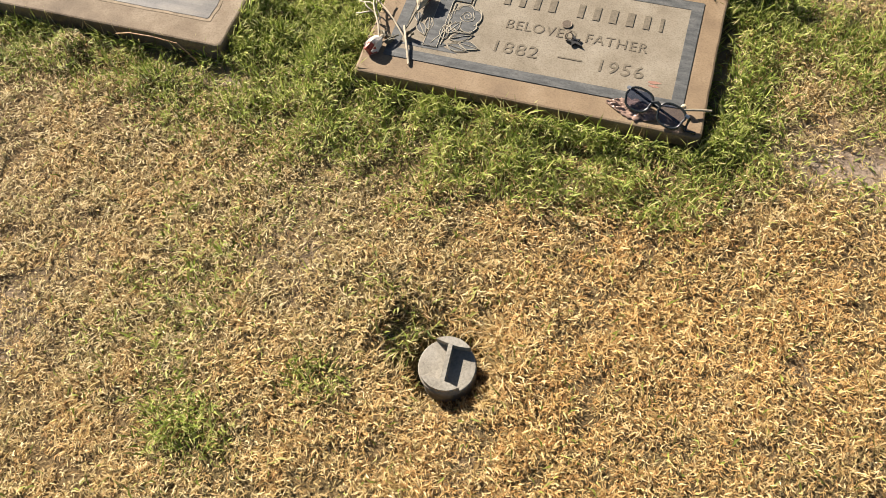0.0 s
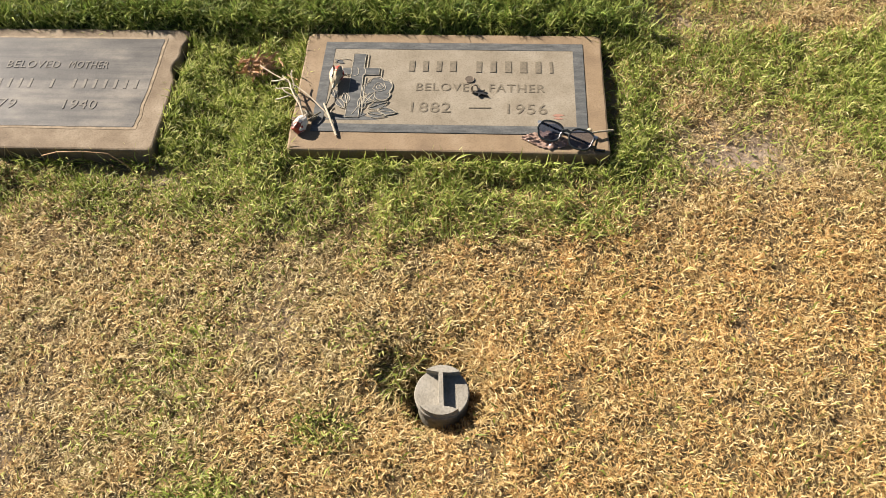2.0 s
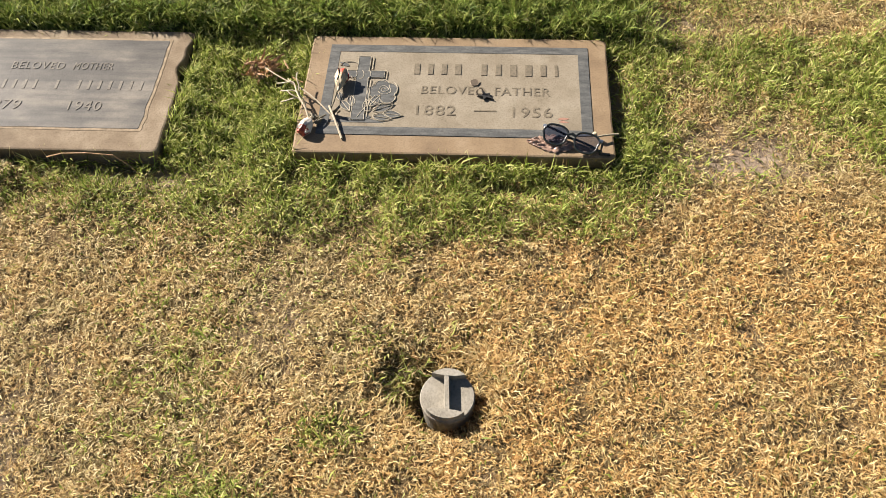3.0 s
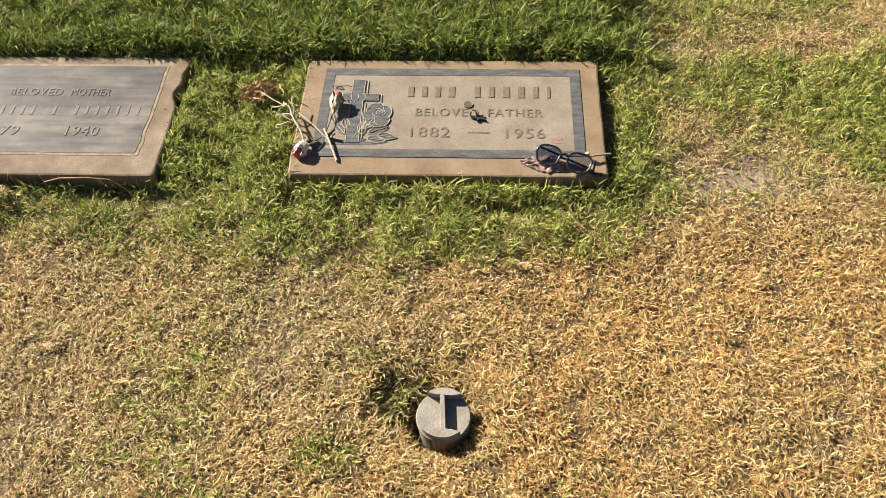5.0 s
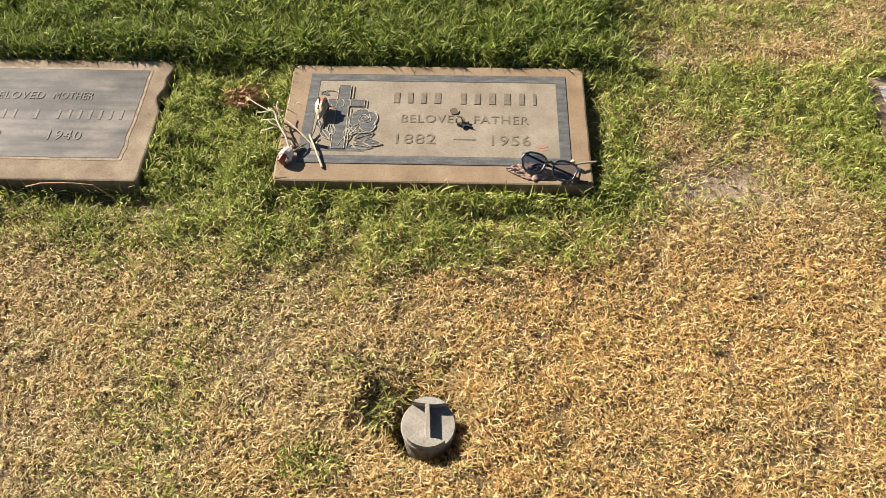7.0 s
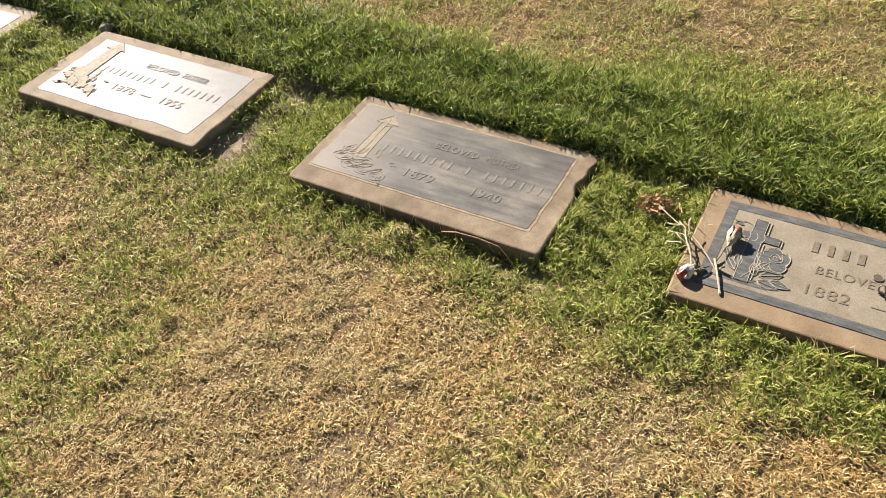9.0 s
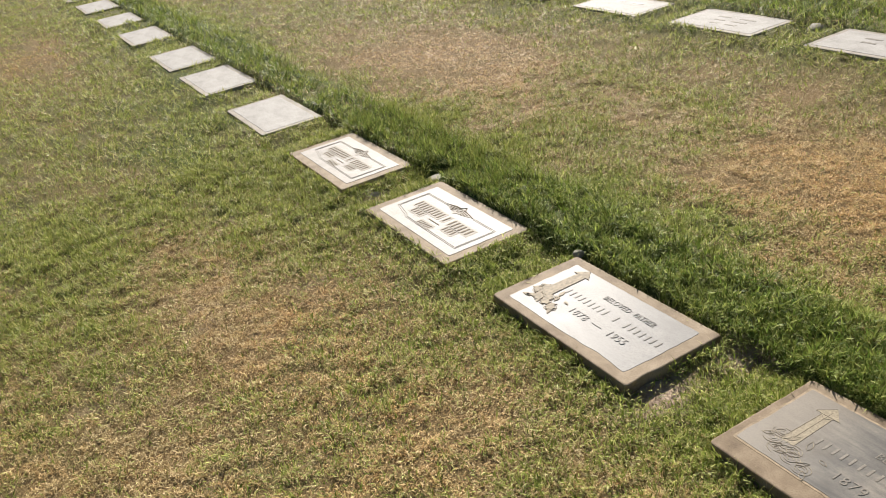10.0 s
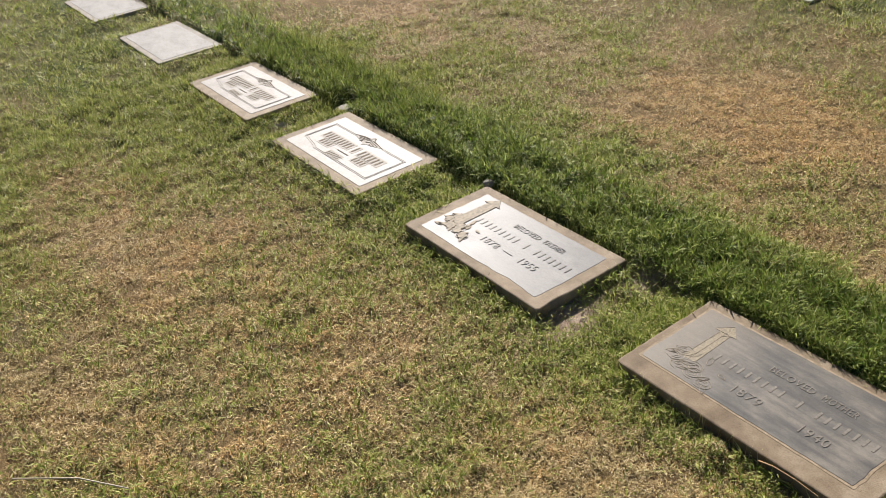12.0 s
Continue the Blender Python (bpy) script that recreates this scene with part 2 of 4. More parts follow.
def edge_distance(x, y):
    """Distance to the nearest marker's outline, negative inside it."""
    best = np.full(np.shape(x), 9.0)
    for a, b, c, d in RECTS:
        dx, dy = np.maximum(a - x, x - b), np.maximum(c - y, y - d)
        best = np.minimum(best, np.hypot(np.maximum(dx, 0), np.maximum(dy, 0)) + np.minimum(np.maximum(dx, dy), 0))
    return best


def bareness(x, y):
    b = 0.9 * blob(x, y, 0.56, -0.02, 0.12, 0.07) + 0.6 * blob(x, y, 0.45, 0.37, 0.12, 0.05) + 1.2 * blob(x, y, -1.42, 0.0, 0.07, 0.11)
    b += 0.95 * blob(x, y, -1.38, 0.25, 0.11, 0.06) + 0.35 * blob(x, y, -0.29, -0.4, 0.05, 0.07) + 0.5 * blob(x, y, -0.68, -0.66, 0.06, 0.12)
    b += 1.0 * blob(x, y, -0.54, -0.1, 0.06, 0.03) + 0.8 * blob(x, y, -0.68, -0.09, 0.06, 0.02) + 0.8 * blob(x, y, -3.16, 0.0, 0.06, 0.06) + 0.8 * blob(x, y, 0.33, 0.14, 0.025, 0.12)
    return np.clip(b + 0.2 * step(0.76, 0.9, vnoise(x, y, 0.11)) * step(-0.2, -0.35, y), 0, 1)


def dryness(x, y):
    n = vnoise(x, y, 0.31) * 0.42 + vnoise(x, y, 0.12) * 0.32 + vnoise(x, y, 0.045) * 0.26
    west = step(-1.9, -4.2, x)
    front = step(-0.04, -0.36, y - 0.07 * step(-0.3, -0.9, x) + 0.3 * (n - 0.5) + 0.06 * (vnoise(x, y, 0.06) - 0.5))
    far = step(0.5, 0.9, y + 0.5 * (n - 0.5)) * step(2.5, 2.2, y) + step(3.2, 3.6, y)
    d = 0.23 + 0.13 * step(0.0, -0.1, y) * step(-1.3, -0.9, x) + 0.03 * front * step(-0.1, 0.1, x) - 0.07 * front * step(0.05, -0.15, x) - 0.2 * step(0.275, 0.3, y) * step(0.7, 0.5, y) * step(0.42, 0.32, x) + front * (0.76 - 0.12 * step(-0.8, -1.6, x) - 0.32 * west) + far * (0.48 - 0.14 * west)
    d += 0.58 * step(0.3, 0.5, x) * step(0.6, 0.0, y) * (1 - front) - 0.5 * blob(x, y, 1.0, 0.12, 0.2, 0.3) + 0.52 * step(0.34, 0.46, x) * step(0.26, 0.38, y)
    d += 0.16 * step(-0.1, 0.25, x) * front - 0.12 * blob(x, y, 0.15, -0.2, 0.15, 0.05)
    d += 0.45 * blob(x, y, -1.9, 1.3, 0.5, 0.32) + 0.62 * blob(x, y, -4.6, 1.3, 1.2, 0.55) + 0.3 * blob(x, y, -3.0, -0.8, 0.6, 0.25) + 0.55 * blob(x, y, -8.3, -0.8, 1.3, 0.3)
    d += 0.35 * blob(x, y, -0.9, 1.5, 0.6, 0.4) + 0.12 * blob(x, y, -2.5, -0.45, 0.5, 0.2) + 0.05 * blob(x, y, -1.6, -0.6, 0.6, 0.3)
    d -= 0.5 * blob(x, y, -0.17, -0.61, 0.045, 0.03) + 0.5 * blob(x, y, -0.33, -0.74, 0.07, 0.05) + 0.36 * blob(x, y, -0.02, -0.49, 0.11, 0.09) + 0.04 * step(0.0, -0.2, x) * front * step(-1.2, -0.7, x)
    d -= 0.25 * blob(x, y, -4.3, -0.3, 1.6, 0.22) + 0.15 * blob(x, y, -3.5, -1.1, 0.7, 0.4)
    return np.clip(d + (n - 0.5) * (0.8 - 0.4 * front * step(-1.4, -0.8, x)), 0.0, 0.97)


def goldness(x, y):
    """How orange the dry straw is."""
    g = 0.2 + 0.65 * step(-0.1, 0.3, x) * step(0.0, -0.25, y) + 0.9 * blob(x, y, -1.9, 1.3, 0.6, 0.4) + 0.9 * blob(x, y, -4.7, 1.2, 1.0, 0.6)
    g += 0.5 * blob(x, y, -8.3, -0.8, 1.4, 0.4) + 0.3 * blob(x, y, -0.2, -0.75, 0.3, 0.1) + 0.3 * blob(x, y, 0.0, -0.6, 0.2, 0.12) + 0.35 * blob(x, y, -2.2, -0.55, 1.0, 0.4)
    return np.clip(g + 0.5 * (vnoise(x, y, 0.22) - 0.5), 0, 1)


def lushness(x, y):
    """Long, lush turf behind each row; its darker green also holds painted shade."""
    behind = step(0.272, 0.315, y) * step(0.72, 0.48, y) * step(0.5, 0.3, x) + step(2.76, 2.85, y) * step(3.5, 3.1, y)
    return np.clip(behind * (0.7 + 0.5 * vnoise(x, y, 0.2)) + 0.12, 0, 1)


def height(x, y):
    h = 0.012 * (vnoise(x, y, 0.5) - 0.5) + 0.008 * (vnoise(x, y, 0.13) - 0.5)
    beside = np.exp(-(np.maximum(edge_distance(x, y), 0) / 0.12) ** 2)
    h = h + 0.034 * lushness(x, y) - 0.008 * bareness(x, y) + 0.012 * beside * (1 - 0.8 * step(-0.45, -0.7, x) * step(-2.3, -2.1, x) * step(0.0, -0.07, y) + 0.9 * step(-2.1, -2.4, x))
    r = np.hypot(x - CAP[0], (y - CAP[1]))
    hole = np.hypot(x - HOLE[0], y - HOLE[1])
    h = h - 0.034 * step(0.08, 0.056, r + 0.012 * (vnoise(x, y, 0.03) - 0.5)) - 0.032 * step(0.1, 0.035, hole + 0.03 * (vnoise(x, y, 0.06) - 0.5)) - 0.02 * blob(x, y, 0.02, -0.455, 0.05)
    h = h - 0.018 * step(0.335, 0.32, x) * step(0.29, 0.31, x) * step(-0.06, 0.0, y) * step(0.28, 0.2, y)
    return h + 0.016 * blob(x, y, -0.36, 0.0, 0.05, 0.12) + 0.026 * blob(x, y, -0.87, -0.1, 0.035, 0.03) - 0.05 * blob(x, y, -3.14, 0.34, 0.08, 0.05)


def mesh_object(name, verts, faces, mat, parent=None, label="", smooth=False):
    me = bpy.data.meshes.new(name)
    me.from_pydata([tuple(v) for v in verts], [], faces)
    me.materials.append(mat)
    me.update()
    if smooth:
        me.shade_smooth()
    ob = new(name, me)
    if parent:
        ob.parent = parent
    return tagged(ob, label)


def part(name, bm, mat, parent=None, label="", smooth=False):
    me = bpy.data.meshes.new(name)
    bmesh.ops.recalc_face_normals(bm, faces=bm.faces)
    bm.to_mesh(me)
    bm.free()
    me.materials.append(mat)
    if smooth:
        me.shade_smooth()
    ob = new(name, me)
    if parent:
        ob.parent = parent
    return tagged(ob, label)


def add_attribute(me, name, values):
    at = me.attributes.new(name, "FLOAT", "POINT")
    at.data.foreach_set("value", np.asarray(values, np.float32))


def graded(lo, hi, fine, reach):
    a = np.arange(lo, hi + fine / 2, fine)
    out = np.geomspace(0.06, reach, 36)
    return np.concatenate([lo - out[::-1], a, hi + out])


gx, gy = graded(-4.5, 1.4, 0.022, 400), graded(-1.6, 1.2, 0.022, 400)
GX, GY = np.meshgrid(gx, gy)
fade = np.exp(-(np.maximum(np.hypot(GX + 1, GY) - 14, 0) / 10) ** 2)
gv = np.stack([GX.ravel(), GY.ravel(), (height(GX, GY) * fade).ravel()], 1)
nx = len(gx)
ii, jj = np.meshgrid(np.arange(nx - 1), np.arange(len(gy) - 1))
q = (jj * nx + ii).ravel()
quads = np.stack([q, q + 1, q + 1 + nx, q + nx], 1)
ground = mesh_object("ground", gv.tolist(), quads.tolist(), SOIL, None, "", True)
tagged(ground, "worn cemetery lawn soil with dry thatch and bare patches", "ground", "", "structure")
add_attribute(ground.data, "dryness", dryness(GX, GY).ravel())
add_attribute(ground.data, "bare", bareness(GX, GY).ravel())


# ---- markers ----
def rounded_outline(w, d, r, wear, seed, chips=()):
    """Points round a rectangle with rounded corners and slightly worn edges; chips: (x, y, radius, depth)."""
    pts = []
    n = 26
    cs = [(w / 2 - r, d / 2 - r, 0), (-w / 2 + r, d / 2 - r, 90), (-w / 2 + r, -d / 2 + r, 180), (w / 2 - r, -d / 2 + r, 270)]
    for k, (cx, cy, a) in enumerate(cs):
        for s in range(6):
            t = radians(a + 90 * s / 5)
            pts.append((cx + r * math.cos(t), cy + r * math.sin(t)))
        nx_, ny_, na = cs[(k + 1) % 4]
        t = radians(a + 90)
        p0 = (cx + r * math.cos(t), cy + r * math.sin(t))
        t = radians(na)
        p1 = (nx_ + r * math.cos(t), ny_ + r * math.sin(t))
        for s in range(1, n):
            f = s / n
            pts.append((p0[0] + (p1[0] - p0[0]) * f, p0[1] + (p1[1] - p0[1]) * f))
    out = []
    for x, y in pts:
        v = noise.noise(Vector((x * 30, y * 30, seed))) + 0.5 * noise.noise(Vector((x * 60, y * 60, seed)))
        k = 1 - wear * (0.5 + v) / (w / 2)
        for cx, cy, cr, cd in chips:
            k -= cd / (w / 2) * math.exp(-((x - cx) ** 2 + (y - cy) ** 2) / cr ** 2)
        out.append((x * k, y * k))
    return out


def slab(w, d, z0, z1, r, wear, seed, edge=0.006, chips=()):
    bm = bmesh.new()
    o = rounded_outline(w, d, r, wear, seed, chips)
    rings = []
    for z, inset in ((z0, 0), (z1 - edge, 0), (z1 - edge * 0.3, edge * 0.3), (z1, edge)):
        f = (w / 2 - inset) / (w / 2), (d / 2 - inset) / (d / 2)
        rings.append([bm.verts.new((x * f[0], y * f[1], z)) for x, y in o])
    n = len(o)
    for a, b in zip(rings, rings[1:]):
        for k in range(n):
            bm.faces.new((a[k], a[(k + 1) % n], b[(k + 1) % n], b[k]))
    bm.faces.new(rings[-1])
    bm.faces.new(rings[0][::-1])
    return bm


def box(bm, x0, x1, y0, y1, z0, z1, chamfer=0.0):
    c = chamfer
    lo = [bm.verts.new((x, y, z0)) for x, y in ((x0, y0), (x1, y0), (x1, y1), (x0, y1))]
    hi = [bm.verts.new((x, y, z1)) for x, y in ((x0 + c, y0 + c), (x1 - c, y0 + c), (x1 - c, y1 - c), (x0 + c, y1 - c))]
    for k in range(4):
        bm.faces.new((lo[k], lo[(k + 1) % 4], hi[(k + 1) % 4], hi[k]))
    bm.faces.new(hi)
    bm.faces.new(lo[::-1])


def ring_frame(bm, x0, x1, y0, y1, t, z0, z1):
    """A flat rectangular band of width t."""
    def loop(i, z):
        return [bm.verts.new((x, y, z)) for x, y in ((x0 + i, y0 + i), (x1 - i, y0 + i), (x1 - i, y1 - i), (x0 + i, y1 - i))]
    a, b, c, d = loop(0, z0), loop(0.0006, z1), loop(t - 0.0006, z1), loop(t, z0)
    for p, s in ((a, b), (b, c), (c, d), (d, a)):
        for k in range(4):
            bm.faces.new((p[k], p[(k + 1) % 4], s[(k + 1) % 4], s[k]))


def prism(bm, pts, z0, z1, inset=0.0):
    cx, cy = sum(p[0] for p in pts) / len(pts), sum(p[1] for p in pts) / len(pts)
    lo = [bm.verts.new((x, y, z0)) for x, y in pts]
    hi = [bm.verts.new((cx + (x - cx) * (1 - inset), cy + (y - cy) * (1 - inset), z1)) for x, y in pts]
    n = len(pts)
    for k in range(n):
        bm.faces.new((lo[k], lo[(k + 1) % n], hi[(k + 1) % n], hi[k]))
    bm.faces.new(hi)


def tube(bm, pts, radii, sides=7):
    pts = [Vector(p) for p in pts]
    rings = []
    for k, p in enumerate(pts):
        d = (pts[min(k + 1, len(pts) - 1)] - pts[max(k - 1, 0)]).normalized()
        u = d.cross(Vector((0.1, 0.2, 1))).normalized()
        v = d.cross(u)
        r = radii[k] if isinstance(radii, (list, tuple)) else radii
        rings.append([bm.verts.new(p + u * r * math.cos(2 * math.pi * s / sides) + v * r * math.sin(2 * math.pi * s / sides)) for s in range(sides)])
    for a, b in zip(rings, rings[1:]):
        for s in range(sides):
            bm.faces.new((a[s], a[(s + 1) % sides], b[(s + 1) % sides], b[s]))
    bm.faces.new(rings[0][::-1])
    bm.faces.new(rings[-1])


def closed_tube(bm, pts, r, sides=7, flat=1.0):
    pts = [Vector(p) for p in pts]
    n = len(pts)
    mid = sum(pts, Vector()) / n
    rings = []
    for k, p in enumerate(pts):
        d = (pts[(k + 1) % n] - pts[k - 1]).normalized()
        u = (p - mid)
        u = (u - d * u.dot(d)).normalized()
        v = d.cross(u)
        rings.append([bm.verts.new(p + u * r * math.cos(2 * math.pi * s / sides) + v * r * flat * math.sin(2 * math.pi * s / sides)) for s in range(sides)])
    for k in range(n):
        a, b = rings[k], rings[(k + 1) % n]
        for s in range(sides):
            bm.faces.new((a[s], a[(s + 1) % sides], b[(s + 1) % sides], b[s]))


def text_bm(body, x0, x1, y0, y1, z, bold=0.002, deep=0.0005):
    """Raised writing that fills a rectangle."""
    cu = bpy.data.curves.new("text", "FONT")
    cu.body, cu.offset, cu.resolution_u = body, bold, 3
    cu.space_character = 1.12
    ob = bpy.data.objects.new("text", cu)
    scene.collection.objects.link(ob)
    me = ob.evaluated_get(bpy.context.evaluated_depsgraph_get()).to_mesh()
    bm = bmesh.new()
    bm.from_mesh(me)
    ob.to_mesh_clear()
    bpy.data.objects.remove(ob)
    bpy.data.curves.remove(cu)
    xs, ys = [v.co.x for v in bm.verts], [v.co.y for v in bm.verts]
    ax, bx, ay, by = min(xs), max(xs), min(ys), max(ys)
    for v in bm.verts:
        v.co = ((v.co.x - ax) / (bx - ax) * (x1 - x0) + x0, (v.co.y - ay) / max(by - ay, 1e-6) * (y1 - y0) + y0, z - 0.0005)
    up = bmesh.ops.extrude_face_region(bm, geom=bm.faces[:])
    for v in up["geom"]:
        if isinstance(v, bmesh.types.BMVert):
            v.co.z = z + deep
    for f in bm.faces:
        f.smooth = False
    return bm


def name_bars(thing, mat, label, widths, x0, x1, y0, y1, z, gap=0.3):
    """Plain bars in place of writing: one for each sign; a width of 0 is a space."""
    unit = (x1 - x0) / sum((w + gap) if w else 1.3 for w in widths)
    x = x0
    for w in widths:
        if w:
            bm = bmesh.new()
            box(bm, x, x + w * unit, y0, y1, z - 0.0005, z + 0.0009, 0.0003)
            part("bar", bm, mat, thing, label)
            x += (w + gap) * unit
        else:
            x += 1.3 * unit


def marker_base(x, w, label, rim, y0=FRONT, y1=BACK, top=TOP, wear=0.0018, seed=1.0, chips=(), tilt=(0, 0), turn=0.0, group="near row of markers"):
    thing = new("grave_marker")
    thing.matrix_world = pose(x, (y0 + y1) / 2, top, tilt[0], tilt[1], turn)
    tagged(thing, label, "grave marker", group)
    d = y1 - y0
    part("slab", slab(w, d, -0.12, 0.0, 0.012, wear, seed, 0.004, chips), rim, thing)
    return thing, d


def local(cx, cy, pts):
    return [(x - cx, y - cy) for x, y in pts]


def cut_lines(strokes, z, r=0.0009):
    bm = bmesh.new()
    for s in strokes:
        tube(bm, [(x, y, z) for x, y in s], r, 5)
    return bm


def arc(cx, cy, rx, ry, a0, a1, n=9):
    return [(cx + rx * math.cos(radians(a0 + (a1 - a0) * k / (n - 1))), cy + ry * math.sin(radians(a0 + (a1 - a0) * k / (n - 1)))) for k in range(n)]


def leaf_outline(x, y, length, width, angle, n=7):
    ca, sa = math.cos(radians(angle)), math.sin(radians(angle))
    up = [(length * k / n, width / 2 * math.sin(math.pi * (k / n) ** 0.8)) for k in range(n + 1)]
    pts = up + [(a, -b) for a, b in up[-2:0:-1]]
    return [(x + a * ca - b * sa, y + a * sa + b * ca) for a, b in pts]


def emblem_cross(thing, ox, oy, s, mat, line, z, angle=0.0):
    """A cross standing among a rose and leaves, in low relief with pale cut outlines."""
    def T(p):
        return [(ox + x * s, oy + y * s) for x, y in p]
    bm = bmesh.new()
    shaft = T([(-0.012, -0.097), (0.014, -0.097), (0.012, 0.022), (0.044, 0.022), (0.044, 0.042), (0.012, 0.042), (0.012, 0.084), (-0.013, 0.084), (-0.013, 0.042), (-0.043, 0.042), (-0.043, 0.022), (-0.013, 0.022)])
    prism(bm, shaft, z - 0.001, z + 0.0016, 0.01)
    part("cross", bm, mat, thing, "dark polished carved cross")
    bm = bmesh.new()
    lobes = [(0.045 + 0.03 * k * math.cos(g), -0.02 + 0.036 * k * math.sin(g)) for g, k in ((2 * math.pi * q / 40, 0.8 + 0.22 * abs(math.sin(5 * math.pi * q / 40 + 0.4))) for q in range(40))]
    prism(bm, T(lobes), z - 0.001, z + 0.0015, 0.03)
    part("rose_relief", bm, mat, thing, "dark carved rose with pale outlines")
    for k, (x, y, l, w, a) in enumerate(((0.02, -0.075, 0.036, 0.02, 100), (0.03, -0.072, 0.045, 0.018, 25), (0.03, -0.085, 0.04, 0.018, -12), (-0.012, -0.06, 0.034, 0.016, 105),
                          (0.0, -0.09, 0.03, 0.016, 5), (-0.045, -0.02, 0.03, 0.014, -70), (-0.03, 0.055, 0.026, 0.01, 150), (0.045, -0.06, 0.03, 0.014, -30),
                          (0.05, -0.078, 0.04, 0.02, -8), (0.022, -0.06, 0.038, 0.02, 60), (0.012, -0.045, 0.036, 0.018, 95), (-0.036, -0.045, 0.036, 0.016, -55))):
        bm = bmesh.new()
        prism(bm, T(leaf_outline(x, y, l, w, a)), z - 0.001, z + 0.0005 + 0.0001 * k, 0.1)
        part("leaf_relief", bm, mat, thing, "dark carved leaf")
    bm = bmesh.new()
    prism(bm, T([(-0.062, -0.103), (0.055, -0.103), (0.02, -0.09), (-0.02, -0.09)]), z - 0.001, z + 0.0004)
    part("mound_relief", bm, mat, thing, "dark carved mound")
    strokes = [shaft + shaft[:1], T([(0.019, -0.09), (0.018, 0.016)]), T([(0.049, 0.018), (0.049, 0.04), (0.044, 0.045)]), T([(0.018, 0.045), (0.018, 0.082)])]
    strokes.append(T(lobes + lobes[:1]))
    strokes.append(T([(0.047 + (0.002 + 0.0011 * q * 0.45) * math.cos(q * 0.52) * (1 + 0.2 * math.sin(q * 1.7)), -0.012 + (0.002 + 0.0011 * q * 0.5) * math.sin(q * 0.52)) for q in range(27)]))
    strokes += [T(arc(0.036, -0.03, 0.018, 0.02, 150, 300)), T(arc(0.056, -0.034, 0.016, 0.016, 190, 370)), T(arc(0.06, -0.012, 0.014, 0.022, -70, 80)), T(arc(0.04, -0.005, 0.018, 0.018, 60, 200)), T(arc(0.05, -0.04, 0.02, 0.014, 200, 330))]
    for x, y, l, a in ((0.02, -0.075, 0.036, 100), (0.03, -0.072, 0.045, 25), (0.03, -0.085, 0.04, -12), (-0.012, -0.06, 0.034, 105), (-0.045, -0.02, 0.03, -70), (0.05, -0.078, 0.04, -8), (0.022, -0.06, 0.038, 60), (-0.036, -0.045, 0.036, -55)):
        e = (x + l * math.cos(radians(a)), y + l * math.sin(radians(a)))
        strokes += [T([(x, y), e]), T(leaf_outline(x, y, l, l * 0.46, a) + [(x, y)])]
    for k in range(3):
        strokes.append(T(arc(-0.018 + 0.014 * k, 0.03, 0.006, 0.012, 200 + 40 * k, 420 + 20 * k, 8)))
    strokes += [T(arc(-0.03, 0.055, 0.02, 0.014, 20, 170, 8)), T([(0.0, -0.09), (0.02, -0.05), (0.03, -0.03)])]
    part("cut_outline", cut_lines(strokes, z + 0.0016, 0.0008), line, thing, "pale cut outline")


# the tan marker with the dark band
tan, td = marker_base(0.0, 0.615, "tan stone flush marker with a slate-grey band and carved rose cross", TAN_RIM, -0.057, 0.276, seed=3.1)
TC = (0.0, 0.1095)
bm = bmesh.new()
box(bm, -0.25, 0.25, 0.003 - TC[1], 0.231 - TC[1], -0.004, 0.0008)
part("panel", bm, TAN_PANEL, tan, "rough sanded tan panel")
bm = bmesh.new()
ring_frame(bm, -0.266, 0.268, -0.01 - TC[1], 0.247 - TC[1], 0.022, -0.004, 0.0014)
part("band", bm, SLATE, tan, "worn slate-grey polished band")
Z = 0.0011
name_bars(tan, LETTER, "plain dark bars", [0.55, 0.5, 0.5, 0.6], -0.087, 0.026, 0.16 - TC[1], 0.191 - TC[1], Z, 0.75)
name_bars(tan, LETTER, "plain dark bars", [0.5, 0.55, 0.6, 0.6, 0.5, 0.3], 0.05, 0.222, 0.159 - TC[1], 0.192 - TC[1], Z, 0.75)
part("lettering", text_bm("BELOVED", -0.068, 0.059, 0.1045 - TC[1], 0.1265 - TC[1], Z), LETTER, tan, "cut words in capitals toned dark as incised shade")
part("lettering", text_bm("FATHER", 0.078, 0.188, 0.1035 - TC[1], 0.1255 - TC[1], Z), LETTER, tan, "cut words in capitals toned dark as incised shade")
part("lettering", text_bm("1882", -0.075, 0.003, 0.045 - TC[1], 0.072 - TC[1], Z), LETTER, tan, "cut numerals toned dark as incised shade")
part("lettering", text_bm("1956", 0.114, 0.191, 0.0435 - TC[1], 0.071 - TC[1], Z), LETTER, tan, "cut numerals toned dark as incised shade")
bm = bmesh.new()
box(bm, 0.039, 0.082, 0.0575 - TC[1], 0.0605 - TC[1], 0.0005, Z + 0.0006)
part("dash", bm, LETTER, tan)
emblem_cross(tan, -0.19, 0.125 - TC[1], 1.0, SLATE, CUT_LINE, 0.0008)
bm = bmesh.new()
prism(bm, leaf_outline(0.2, 0.041 - TC[1], 0.026, 0.008, 3), 0.0004, 0.0012, 0.1)
prism(bm, leaf_outline(0.202, 0.034 - TC[1], 0.022, 0.006, -4), 0.0004, 0.0012, 0.1)
part("smear", bm, SMEAR, tan, "faded red lip-shaped smear")


